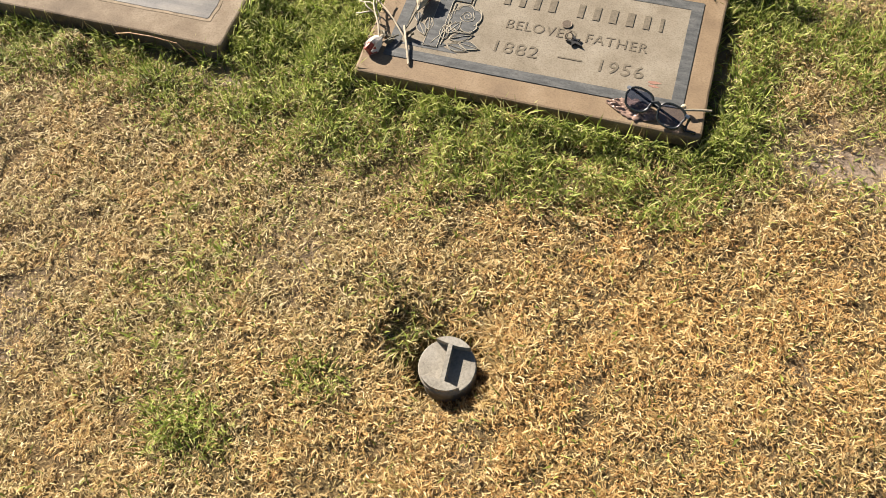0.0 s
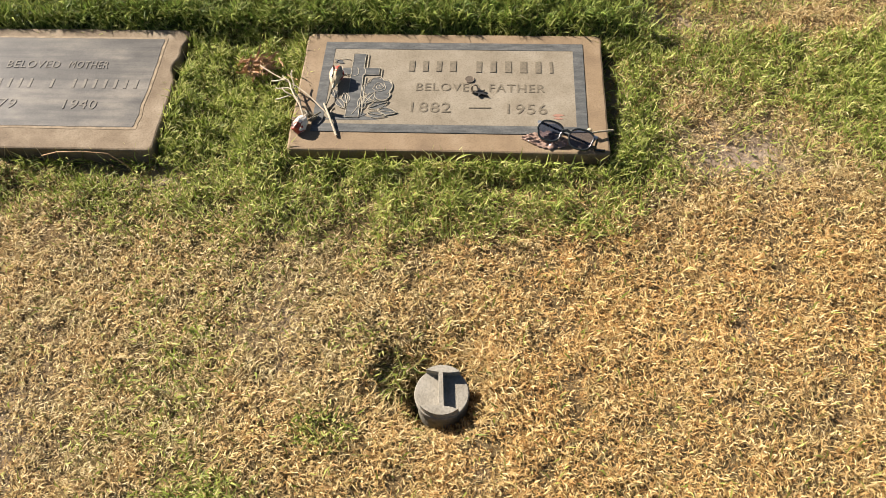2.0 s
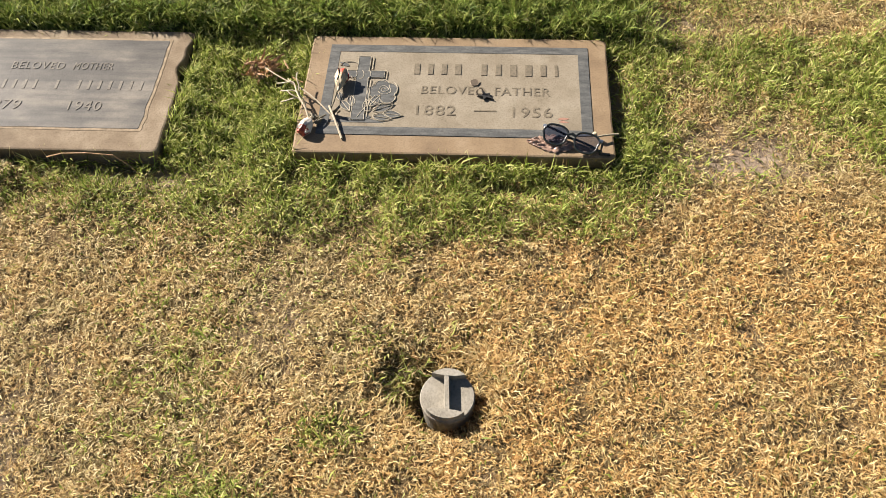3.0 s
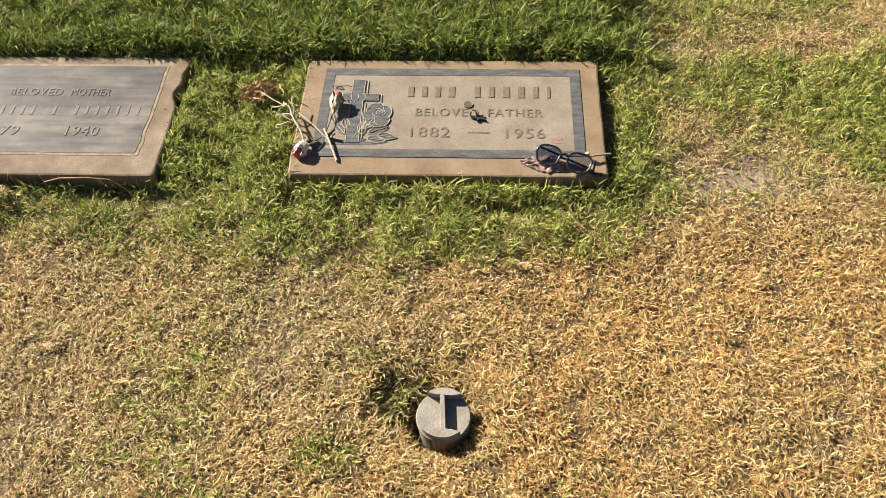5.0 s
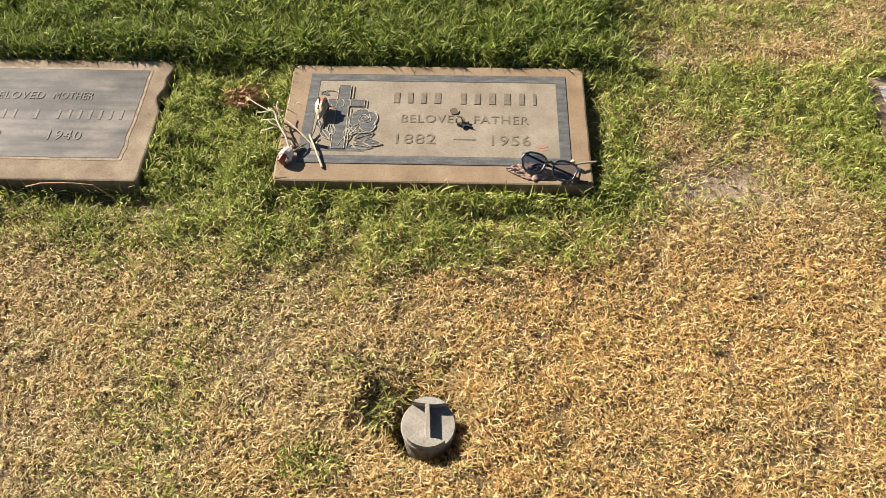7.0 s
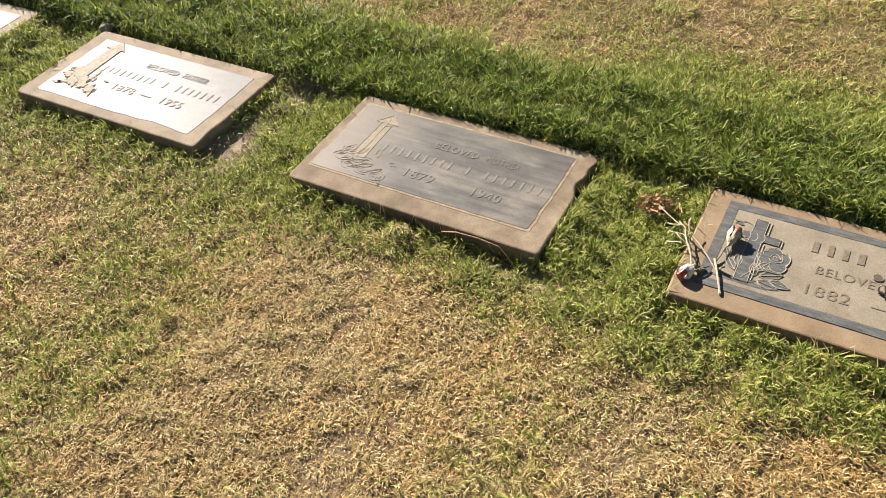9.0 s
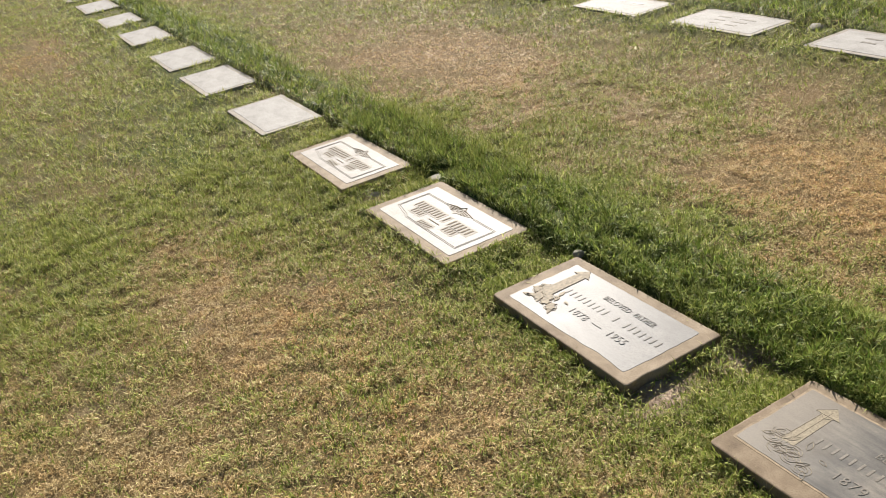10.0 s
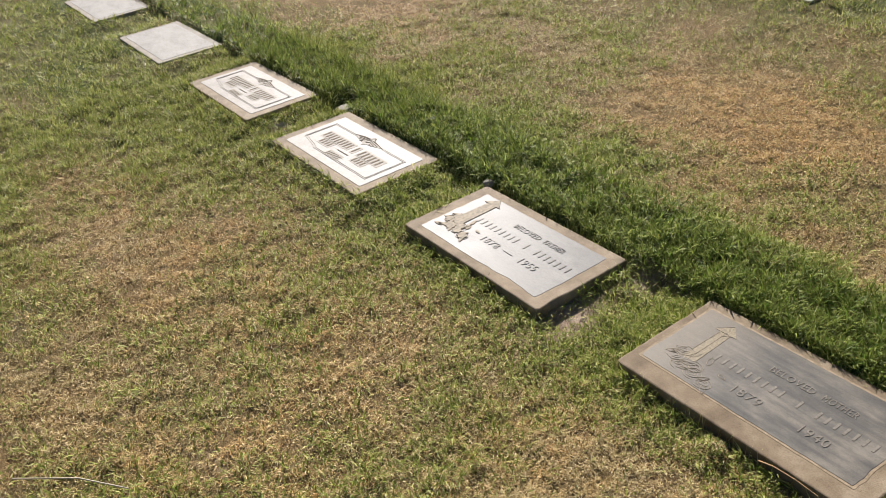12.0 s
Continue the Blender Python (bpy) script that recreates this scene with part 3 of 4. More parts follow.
def column_emblem(thing, x, y, mat, z, s=1.0, filled=False):
    """A slanting torch-like shaft over roses, cut as outlines or in low relief."""
    def T(p):
        return [(x + a * s, y + b * s) for a, b in p]
    strokes = [T([(-0.02, -0.05), (-0.016, 0.1)]), T([(0.0, -0.055), (0.0, 0.12)]), T([(0.02, -0.05), (0.016, 0.1)]), T([(-0.035, 0.1), (0.035, 0.1), (0.0, 0.14), (-0.035, 0.1)]), T([(-0.02, 0.1), (0.0, 0.085), (0.02, 0.1)])]
    rnd_ = random.Random(5)
    blooms = [(-0.035, -0.06), (0.0, -0.085), (0.045, -0.09), (0.085, -0.1), (-0.03, -0.03), (0.03, -0.065)]
    for bx, by in blooms:
        for r in (0.026, 0.016, 0.008):
            a = rnd_.uniform(0, 360)
            strokes.append(T(arc(bx, by, r, r * 0.75, a, a + 290, 12)))
    leaves = [(rnd_.uniform(-0.045, 0.095), rnd_.uniform(-0.105, -0.035), rnd_.uniform(0.02, 0.038), rnd_.uniform(0, 360)) for _ in range(26 if filled else 12)]
    for a, b, l, g in leaves:
        strokes.append(T(leaf_outline(a, b, l, l * 0.4, g) + [(a, b)]))
    if not filled:
        bm = bmesh.new()
        prism(bm, T([(-0.02, -0.05), (0.02, -0.05), (0.016, 0.1), (0.035, 0.1), (0.0, 0.14), (-0.035, 0.1), (-0.016, 0.1)]), z - 0.002, z - 0.0003)
        part("torch_relief", bm, mat, thing, "pale ochre worn torch shaft")
    else:
        bm = bmesh.new()
        prism(bm, T([(-0.026, -0.06), (0.026, -0.06), (0.022, 0.1), (-0.022, 0.1)]), z - 0.001, z + 0.001)
        prism(bm, T([(-0.04, 0.1), (0.04, 0.1), (0.0, 0.14)]), z - 0.001, z + 0.0011)
        for bx, by in blooms:
            prism(bm, T([(bx + 0.022 * k * math.cos(g), by + 0.017 * k * math.sin(g)) for g, k in ((2 * math.pi * q / 24, 0.75 + 0.3 * abs(math.sin(6 * math.pi * q / 24))) for q in range(24))]), z - 0.001, z + 0.0008 + 0.3 * (bx + 0.05) * 0.01, 0.1)
        for a, b, l, g in leaves:
            prism(bm, T(leaf_outline(a, b, l, l * 0.45, g)), z - 0.001, z + 0.0009, 0.1)
        part("torch_relief", bm, mat, thing, "weathered torch and roses in low relief")
    part("cut_outline", cut_lines(strokes, z - (0.0002 if filled else 0.0004), 0.0008), BROWN_RELIEF if not filled else OCHRE_EDGE, thing, "cut torch and rose outline")


def family_marker(x, w, y0, y1, label, seed, panel_mat, rim, letter, word, first, second, chips, filled, dash):
    thing, d = marker_base(x, w, label, rim, y0, y1, seed=seed, chips=chips, wear=0.0016)
    cy = (y0 + y1) / 2
    px0, px1, py0, py1 = (-0.27, 0.272, -0.038 - cy, 0.232 - cy) if filled else (-0.288, 0.266, -0.008 - cy, 0.251 - cy)
    bm = slab(px1 - px0, py1 - py0, -0.006, 0.0007 if filled else 0.0012, 0.006, 0.0035 if filled else 0.003, seed + 2, 0.001, ((0.17, -0.135, 0.06, 0.016), (0.06, -0.135, 0.03, 0.006)) if filled else ())
    part("panel", bm, panel_mat, thing, "smooth stained grey panel").location = ((px0 + px1) / 2, (py0 + py1) / 2, 0)
    z = 0.0017
    part("lettering", text_bm(word[0], -0.05, 0.062, 0.157 - cy, 0.178 - cy, z, -0.004, 0.0005), letter, thing, "shallow cut words")
    part("lettering", text_bm(word[1], 0.082, 0.165, 0.157 - cy, 0.178 - cy, z, -0.004, 0.0005), letter, thing, "shallow cut words")
    name_bars(thing, letter, "plain shallow bars", [0.35] * 9 + [0] + [0.35, 0] + [0.35] * 7, -0.16, 0.256, 0.099 - cy, 0.125 - cy, z - 0.0007, 0.8)
    part("lettering", text_bm(first, -0.066, 0.006, 0.04 - cy, 0.066 - cy, z, -0.004, 0.0005), letter, thing, "shallow cut numerals")
    part("lettering", text_bm(second, 0.105, 0.172, 0.04 - cy, 0.066 - cy, z, -0.004, 0.0005), letter, thing, "shallow cut numerals")
    if dash:
        bm = bmesh.new()
        box(bm, 0.03, 0.068, 0.05 - cy, 0.0525 - cy, 0, z + 0.0005)
        part("dash", bm, letter, thing)
    column_emblem(thing, -0.2, 0.105 - cy, BROWN_RELIEF if filled else LINE_GOLD, z, 0.9, filled)
    if not filled:
        bm = slab(px1 - px0 + 0.012, py1 - py0 + 0.012, -0.006, 0.0006, 0.006, 0.003, seed + 2, 0.0005)
        part("panel_edge", bm, OCHRE_EDGE, thing, "pale ochre worn panel edge").location = ((px0 + px1) / 2, (py0 + py1) / 2, 0)
    return thing


family_marker(-0.877, 0.628, -0.066, 0.283, "grey-brown stone marker with a chipped edge and shallow lettering", 5.2, GREY_PANEL, BROWN_RIM, LETTER_PALE, ("BELOVED", "MOTHER"), "1879", "1940",
              ((0.31, 0.06, 0.03, 0.014), (0.31, 0.12, 0.02, 0.008)), False, False)
family_marker(-1.784, 0.632, -0.07, 0.268, "glossy grey stone marker with a weathered torch relief", 8.4, GLOSSY_PANEL, MID_RIM, GREY_LETTER, ("BELOVED", "FATHER"), "1878", "1955", ((0.3, -0.1, 0.03, 0.006),), True, True)


def relief_marker(x, w, y0, y1, seed, label):
    thing, d = marker_base(x, w, label, MID_RIM, y0, y1, seed=seed)
    part("panel", slab(w - 0.085, d - 0.085, -0.006, 0.0014, 0.004, 0.002, seed, 0.001), WHITE_PANEL, thing, "pale smooth panel")
    z = 0.0016
    a, b, t = w * 0.385, d * 0.245, 0.02
    strokes = []
    for k in (0, 0.007):
        aa, bb = a - k, b - k
        strokes += [[(-0.075, bb), (-aa + 0.02, bb), (-aa, bb), (-aa, -bb + 0.03), (-aa + 0.1, -bb + 0.03 - 0.02), (-aa + 0.12, -bb), (aa - 0.12, -bb), (aa, -bb), (aa, bb), (0.1, bb)]]
    part("border_line", cut_lines([[(x_, y_ - 0.008) for x_, y_ in k] for k in strokes], z, 0.0012), HALO, thing, "dark double border line")
    bm = bmesh.new()
    cx, cy = -0.003, b - 0.01
    prism(bm, [(cx - 0.095, cy), (cx - 0.045, cy + 0.014), (cx - 0.012, cy + 0.016), (cx + 0.004, cy + 0.032), (cx + 0.02, cy + 0.014), (cx + 0.095, cy), (cx + 0.04, cy - 0.018), (cx + 0.012, cy - 0.02), (cx - 0.002, cy - 0.034), (cx - 0.018, cy - 0.02), (cx - 0.045, cy - 0.016)], 0, z + 0.001, 0.04)
    part("emblem_ground", bm, HALO, thing, "grey-tan winged shape")
    strokes = [[(cx - 0.095, cy), (cx - 0.045, cy + 0.014), (cx - 0.012, cy + 0.016), (cx + 0.004, cy + 0.032), (cx + 0.02, cy + 0.014), (cx + 0.095, cy)]]
    for side in (-1, 1):
        for k in range(4):
            strokes.append([(cx + side * (0.012 + 0.004 * k), cy + 0.012 - 0.008 * k), (cx + side * (0.075 - 0.012 * k), cy + 0.004 - 0.007 * k)])
    strokes.append(arc(cx, cy, 0.01, 0.012, 0, 360, 12))
    part("emblem", cut_lines(strokes, z + 0.001, 0.0018), BRONZE, thing, "dark winged diamond emblem")
    for count, x0, x1, y0, y1 in ((9, -0.195, -0.005, -0.014, 0.024), (1, 0.017, 0.036, -0.014, 0.024), (6, 0.06, 0.2, -0.014, 0.024), (4, -0.16, -0.08, -0.052, -0.026), (4, 0.08, 0.155, -0.052, -0.026), (6, -0.05, 0.04, -0.085, -0.064)):
        # a darker field paints the shading that surrounds the raised signs
        bm = bmesh.new()
        m = 4 * count + 4
        prism(bm, [(x0 - 0.006 + (x1 - x0 + 0.008) * k / m, y0 - 0.006 - 0.003 * abs(math.sin(k * 1.3))) for k in range(m + 1)] + [(x1 + 0.002 - (x1 - x0 + 0.008) * k / m, y1 + 0.006 + 0.003 * abs(math.sin(k * 1.7))) for k in range(m + 1)], 0, z + 0.0004)
        part("shading_field", bm, HALO, thing, "grey-tan field painted as shading round the bars")
        name_bars(thing, BRONZE, "plain dark bars", [0.38] * count, x0, x1, y0, y1, z + 0.0006, 0.62)
    bm = bmesh.new()
    box(bm, -0.035, 0.04, -0.042, -0.038, 0, z + 0.0015)
    part("dash", bm, BRONZE, thing)
    return thing


relief_marker(-2.695, 0.64, -0.082, 0.275, 11.0, "white marble marker with dark raised lettering and emblem")
relief_marker(-3.594, 0.635, -0.067, 0.28, 12.5, "white marble marker with small dark emblem beside a turf hole")


def blank_marker(x, w, y0, y1, seed, label, lines=0, group="near row of markers", rim=LIGHT_RIM, top=TOP):
    thing, d = marker_base(x, w, label, rim, y0, y1, top, seed=seed, group=group)
    part("panel", slab(w - 0.06, d - 0.06, -0.006, 0.0014, 0.004, 0.003, seed, 0.001), PALE_PANEL, thing, "pale smooth panel")
    for k in range(lines):
        yy = 0.06 - 0.06 * k
        name_bars(thing, LETTER_PALE, "faint plain bars", [2.5, 0, 3.2] if k % 2 else [2, 0, 2.4], -0.13 + 0.02 * k, 0.16 - 0.02 * k, yy - 0.009, yy + 0.009, 0.0016)
    return thing


for k, key in enumerate(("blank_a", "blank_b", "blank_c", "blank_d", "blank_e", "blank_f")):
    x, w = NEAR_ROW[key]
    blank_marker(x, w, FRONT, BACK + 0.004 * (k % 3), 20.0 + k, "pale grey smooth flush marker set in the lawn")
for k, key in enumerate(("lined_a", "lined_b")):
    x, w = NEAR_ROW[key]
    th = blank_marker(x, w, -0.08, 0.28, 30.0 + k, "pale flush marker with four dark upright stripes")
    for c in range(4):
        bm = bmesh.new()
        xc = -w * 0.36 + w * 0.24 * c
        box(bm, xc - 0.035, xc + 0.035, -0.14, 0.14, 0, 0.003)
        part("dark_stripe", bm, GREY_PANEL, th, "dark upright stripe")
x, w = NEAR_ROW["east"]
blank_marker(x, w, -0.06, 0.283, 40.0, "brown-grey worn flush marker at the lawn edge", 0, "near row of markers", BROWN_RIM, 0.022)
for k, (x, w) in enumerate(FAR_ROW):
    blank_marker(x, w, FAR_FRONT, FAR_BACK, 50.0 + k, "pale flush marker with faint lines of writing", (0, 2, 1, 3, 2)[k], "far row of markers")


# ---- the concrete plug in its hole ----
def concrete_plug():
    cx, cy, r = CAP
    thing = new("ground_plug")
    thing.matrix_world = pose(cx, cy, 0.01, 2, -1, 4)
    tagged(thing, "grey concrete plug with a raised bar grip in turf", "plug")
    bm = bmesh.new()
    n = 40
    prof = [(r * 0.93, -0.13), (r * 0.95, -0.03), (r * 0.985, -0.012), (r, -0.004), (r * 0.985, -0.001), (r * 0.96, 0.0)]
    rings = [[bm.verts.new((a * math.cos(2 * math.pi * k / n), a * math.sin(2 * math.pi * k / n), z)) for k in range(n)] for a, z in prof]
    for a, b in zip(rings, rings[1:]):
        for k in range(n):
            bm.faces.new((a[k], a[(k + 1) % n], b[(k + 1) % n], b[k]))
    bm.faces.new(rings[-1])
    part("body", bm, CONCRETE, thing, "", True).data.shade_flat()
    bm = bmesh.new()
    box(bm, -0.005, 0.0042, -0.033, 0.033, -0.001, 0.0136, 0.0012)
    part("grip", bm, CONCRETE, thing, "raised grey bar")
    for name, a0, a1 in (("lip", 44, 124), ("lip", 216, 308)):
        bm = bmesh.new()
        rim_pts = arc(0, 0, r * 0.965, r * 0.965, a0, a1, 14)
        (ex, ey), (fx, fy) = rim_pts[-1], rim_pts[0]
        chord = [(ex + (fx - ex) * k / 12 - 0.1 * math.sin(math.pi * k / 12) * (ex + fx) / 2, ey + (fy - ey) * k / 12 - 0.1 * math.sin(math.pi * k / 12) * (ey + fy) / 2) for k in range(1, 12)]
        prism(bm, rim_pts + [(px + 0.0006 * noise.noise(Vector((px * 300, py * 300, 1))), py + 0.0008 * noise.noise(Vector((px * 300, py * 300, 4)))) for px, py in chord], -0.001, 0.014, 0.02)
        part(name, bm, CONCRETE, thing, "raised curved lip")


concrete_plug()


# ---- offerings on the tan marker ----
def bent(p0, p1, sag, n=7, side=0.0):
    p0, p1 = Vector(p0), Vector(p1)
    s = (p1 - p0).cross(Vector((0, 0, 1))).normalized()
    return [p0.lerp(p1, k / n) + Vector((0, 0, sag * math.sin(math.pi * k / n))) + s * side * math.sin(2.2 * math.pi * k / n) for k in range(n + 1)]


def petal(bm, base, axis, side, length, width, curl, cup, n=5):
    """A curved, tapering sheet with thickness."""
    up = axis.cross(side).normalized()
    rows = []
    for k in range(n + 1):
        f = k / n
        w = width / 2 * math.sin(math.pi * (0.16 + 0.74 * f)) ** 0.8
        c = base + axis * length * f + up * (curl * f * f)
        rows.append([c + side * w * s + up * (cup * s * s + 0.0015 * math.sin(7 * f + 5 * s)) for s in (-1, -0.4, 0.4, 1)])
    for th in (0, -0.0005):
        vs = [[bm.verts.new(p + up * th) for p in r] for r in rows]
        for a, b in zip(vs, vs[1:]):
            for s in range(3):
                bm.faces.new((a[s], a[s + 1], b[s + 1], b[s]))


def rose_head(thing, base, axis, length, tip, body, label, seed, wide=0.0115, share=0.3):
    """A half-dried bud: overlapping wrapped petals, with the tip or one flank in another colour."""
    axis = axis.normalized()
    rr = random.Random(seed)
    u = axis.cross(Vector((0.2, 0.1, 1))).normalized()
    v = axis.cross(u)
    for mat, f0, f1, grow_ in ((body, 0.0, 1.0 - share, 1.0), (tip, 0.9 - share, 1.0, 0.97)):
        bm = bmesh.new()
        rings = []
        n, m = 20, 9
        for k in range(m + 1):
            f = f0 + (f1 - f0) * k / m
            r = wide * grow_ * (0.35 + 0.65 * math.sin(math.pi * min(0.5, f * 0.85) ) ** 0.8) * (1 - 0.35 * max(0, f - 0.6) / 0.4)
            ring = []
            for s_ in range(n):
                a = 2 * math.pi * s_ / n
                w = 1 + 0.14 * math.sin(3 * a + 5 * f + seed) + 0.09 * math.sin(7 * a - 8 * f) + 0.05 * rr.uniform(-1, 1)
                ring.append(bm.verts.new(base + axis * length * (f + 0.05 * math.sin(2 * a + seed) * f) + (u * math.cos(a) + v * math.sin(a)) * r * w))
            rings.append(ring)
        for a, b in zip(rings, rings[1:]):
            for s_ in range(n):
                bm.faces.new((a[s_], a[(s_ + 1) % n], b[(s_ + 1) % n], b[s_]))
        end = bm.verts.new(base + axis * length * (f1 - 0.1))
        for s_ in range(n):
            bm.faces.new((rings[-1][s_], rings[-1][(s_ + 1) % n], end))
        part("bloom", bm, mat, thing, label, True)
    for k in range(4):
        a = 2 * math.pi * k / 4 + 0.5
        out = u * math.cos(a) + v * math.sin(a)
        bm = bmesh.new()
        petal(bm, base + out * wide * 0.55 + axis * length * 0.3, (axis + out * 0.25).normalized(), axis.cross(out).normalized(), length * 0.66, 0.013, 0.004, -0.003)
        part("petal", bm, body if k else tip, thing, "curled dry petal", True)
    bm = bmesh.new()
    for k in range(5):
        a = 2 * math.pi * k / 5
        out = u * math.cos(a) + v * math.sin(a)
        petal(bm, base - axis * 0.002, (axis + out * 0.9).normalized(), axis.cross(out).normalized(), 0.016, 0.006, 0.003, 0.0)
    tube(bm, [base - axis * 0.008, base, base + axis * 0.006], [0.002, 0.0045, 0.003], 8)
    part("calyx", bm, STRAW_STEM, thing)


def rose_on_panel():
    thing = new("dried_rose")
    tagged(thing, "dried cream and red rose with a broken stem on tan stone", "rose")
    z = TOP + 0.004
    rose_head(thing, Vector((-0.232, 0.106, z + 0.008)), Vector((0.12, 1, 0.18)), 0.043, RED_PETAL, CREAM_PETAL, "dried cream petals with red tips", 3)
    bm = bmesh.new()
    tube(bm, bent((-0.232, 0.11, z + 0.006), (-0.243, 0.052, z + 0.001), 0.002, 6, 0.001), [0.0015] * 7)
    part("stem", bm, DARK_STEM, thing, "thin dark stem")
    bm = bmesh.new()
    tube(bm, bent((-0.246, 0.058, z + 0.004), (-0.212, -0.023, z - 0.001), 0.003, 6), [0.0024, 0.0025, 0.0023, 0.0022, 0.0023, 0.0024, 0.0026])
    part("stem", bm, STRAW_STEM, thing, "thick pale cut stem")
    bm = bmesh.new()
    petal(bm, Vector((-0.24, 0.04, z - 0.001)), Vector((1, 0.1, 0.25)).normalized(), Vector((0, 1, 0.2)).normalized(), 0.02, 0.012, 0.004, 0.003)
    part("leaf", bm, DARK_STEM, thing, "shrivelled dark leaf")
    bm = bmesh.new()
    petal(bm, Vector((-0.262, 0.03, z)), Vector((-0.9, 0.3, 0.3)).normalized(), Vector((0.3, 1, 0)).normalized(), 0.026, 0.013, 0.005, 0.003)
    part("leaf", bm, DARK_STEM, thing, "shrivelled dark leaf")


def rose_at_corner():
    thing = new("dried_rose")
    tagged(thing, "dried white and red rose with long stems over stone corner", "rose")
    z = TOP + 0.004
    rose_head(thing, Vector((-0.277, 0.016, z + 0.009)), Vector((-0.4, -0.9, -0.12)), 0.036, RED_PETAL, WHITE_PETAL, "white petals with red edge", 9, 0.0125, 0.34)
    bm = bmesh.new()
    tube(bm, bent((-0.318, 0.1, z + 0.016), (-0.276, 0.006, z + 0.01), 0.004, 6, 0.002), [0.0018] * 7)
    part("stem", bm, STRAW_STEM, thing, "pale grey stem")
    bm = bmesh.new()
    tube(bm, bent((-0.395, 0.172, z - 0.002), (-0.234, 0.03, z + 0.004), 0.012, 9, 0.003), [0.0013] * 5 + [0.0016] * 5)
    part("stem", bm, STRAW_STEM, thing, "long pale stem")
    bm = bmesh.new()
    for a, b in (((-0.318, 0.1, z + 0.016), (-0.338, 0.125, z + 0.012)), ((-0.312, 0.085, z + 0.014), (-0.35, 0.1, z + 0.002)), ((-0.31, 0.088, z + 0.014), (-0.318, 0.13, z + 0.024)), ((-0.3, 0.06, z + 0.01), (-0.332, 0.085, z + 0.016)), ((-0.31, 0.09, z + 0.012), (-0.29, 0.05, z + 0.006)), ((-0.322, 0.11, z + 0.014), (-0.36, 0.118, z + 0.004)), ((-0.305, 0.07, z + 0.012), (-0.345, 0.07, z + 0.0))):
        tube(bm, bent(a, b, 0.003, 4, 0.002), [0.0014] * 5, 5)
    part("twig", bm, STRAW_STEM, thing, "forked pale twigs")
    bm = bmesh.new()
    tube(bm, bent((-0.278, -0.002, z + 0.004), (-0.25, 0.035, z + 0.003), 0.004, 5), [0.0014] * 6, 5)
    petal(bm, Vector((-0.268, 0.012, z + 0.002)), Vector((0.5, 0.8, 0.2)).normalized(), Vector((0.8, -0.5, 0.1)).normalized(), 0.022, 0.01, 0.003, 0.003)
    part("leaf", bm, DARK_STEM, thing, "dark dried leaf")
    bm = bmesh.new()
    rr = random.Random(4)
    for k in range(75):
        a = rr.gauss(-0.7, 1.1)
        ax = Vector((math.cos(a), math.sin(a), rr.uniform(-0.1, 0.6))).normalized()
        petal(bm, Vector((-0.408 + rr.gauss(0, 0.02), 0.178 + rr.gauss(0, 0.014), 0.03 + rr.uniform(0, 0.014))), ax, ax.cross(Vector((0, 0.2, 1))).normalized(), rr.uniform(0.014, 0.036), rr.uniform(0.0016, 0.0048), rr.uniform(-0.009, 0.009), 0.002)
    part("dry_foliage", bm, BROWN_LEAF, thing, "crisp brown dried leaves")


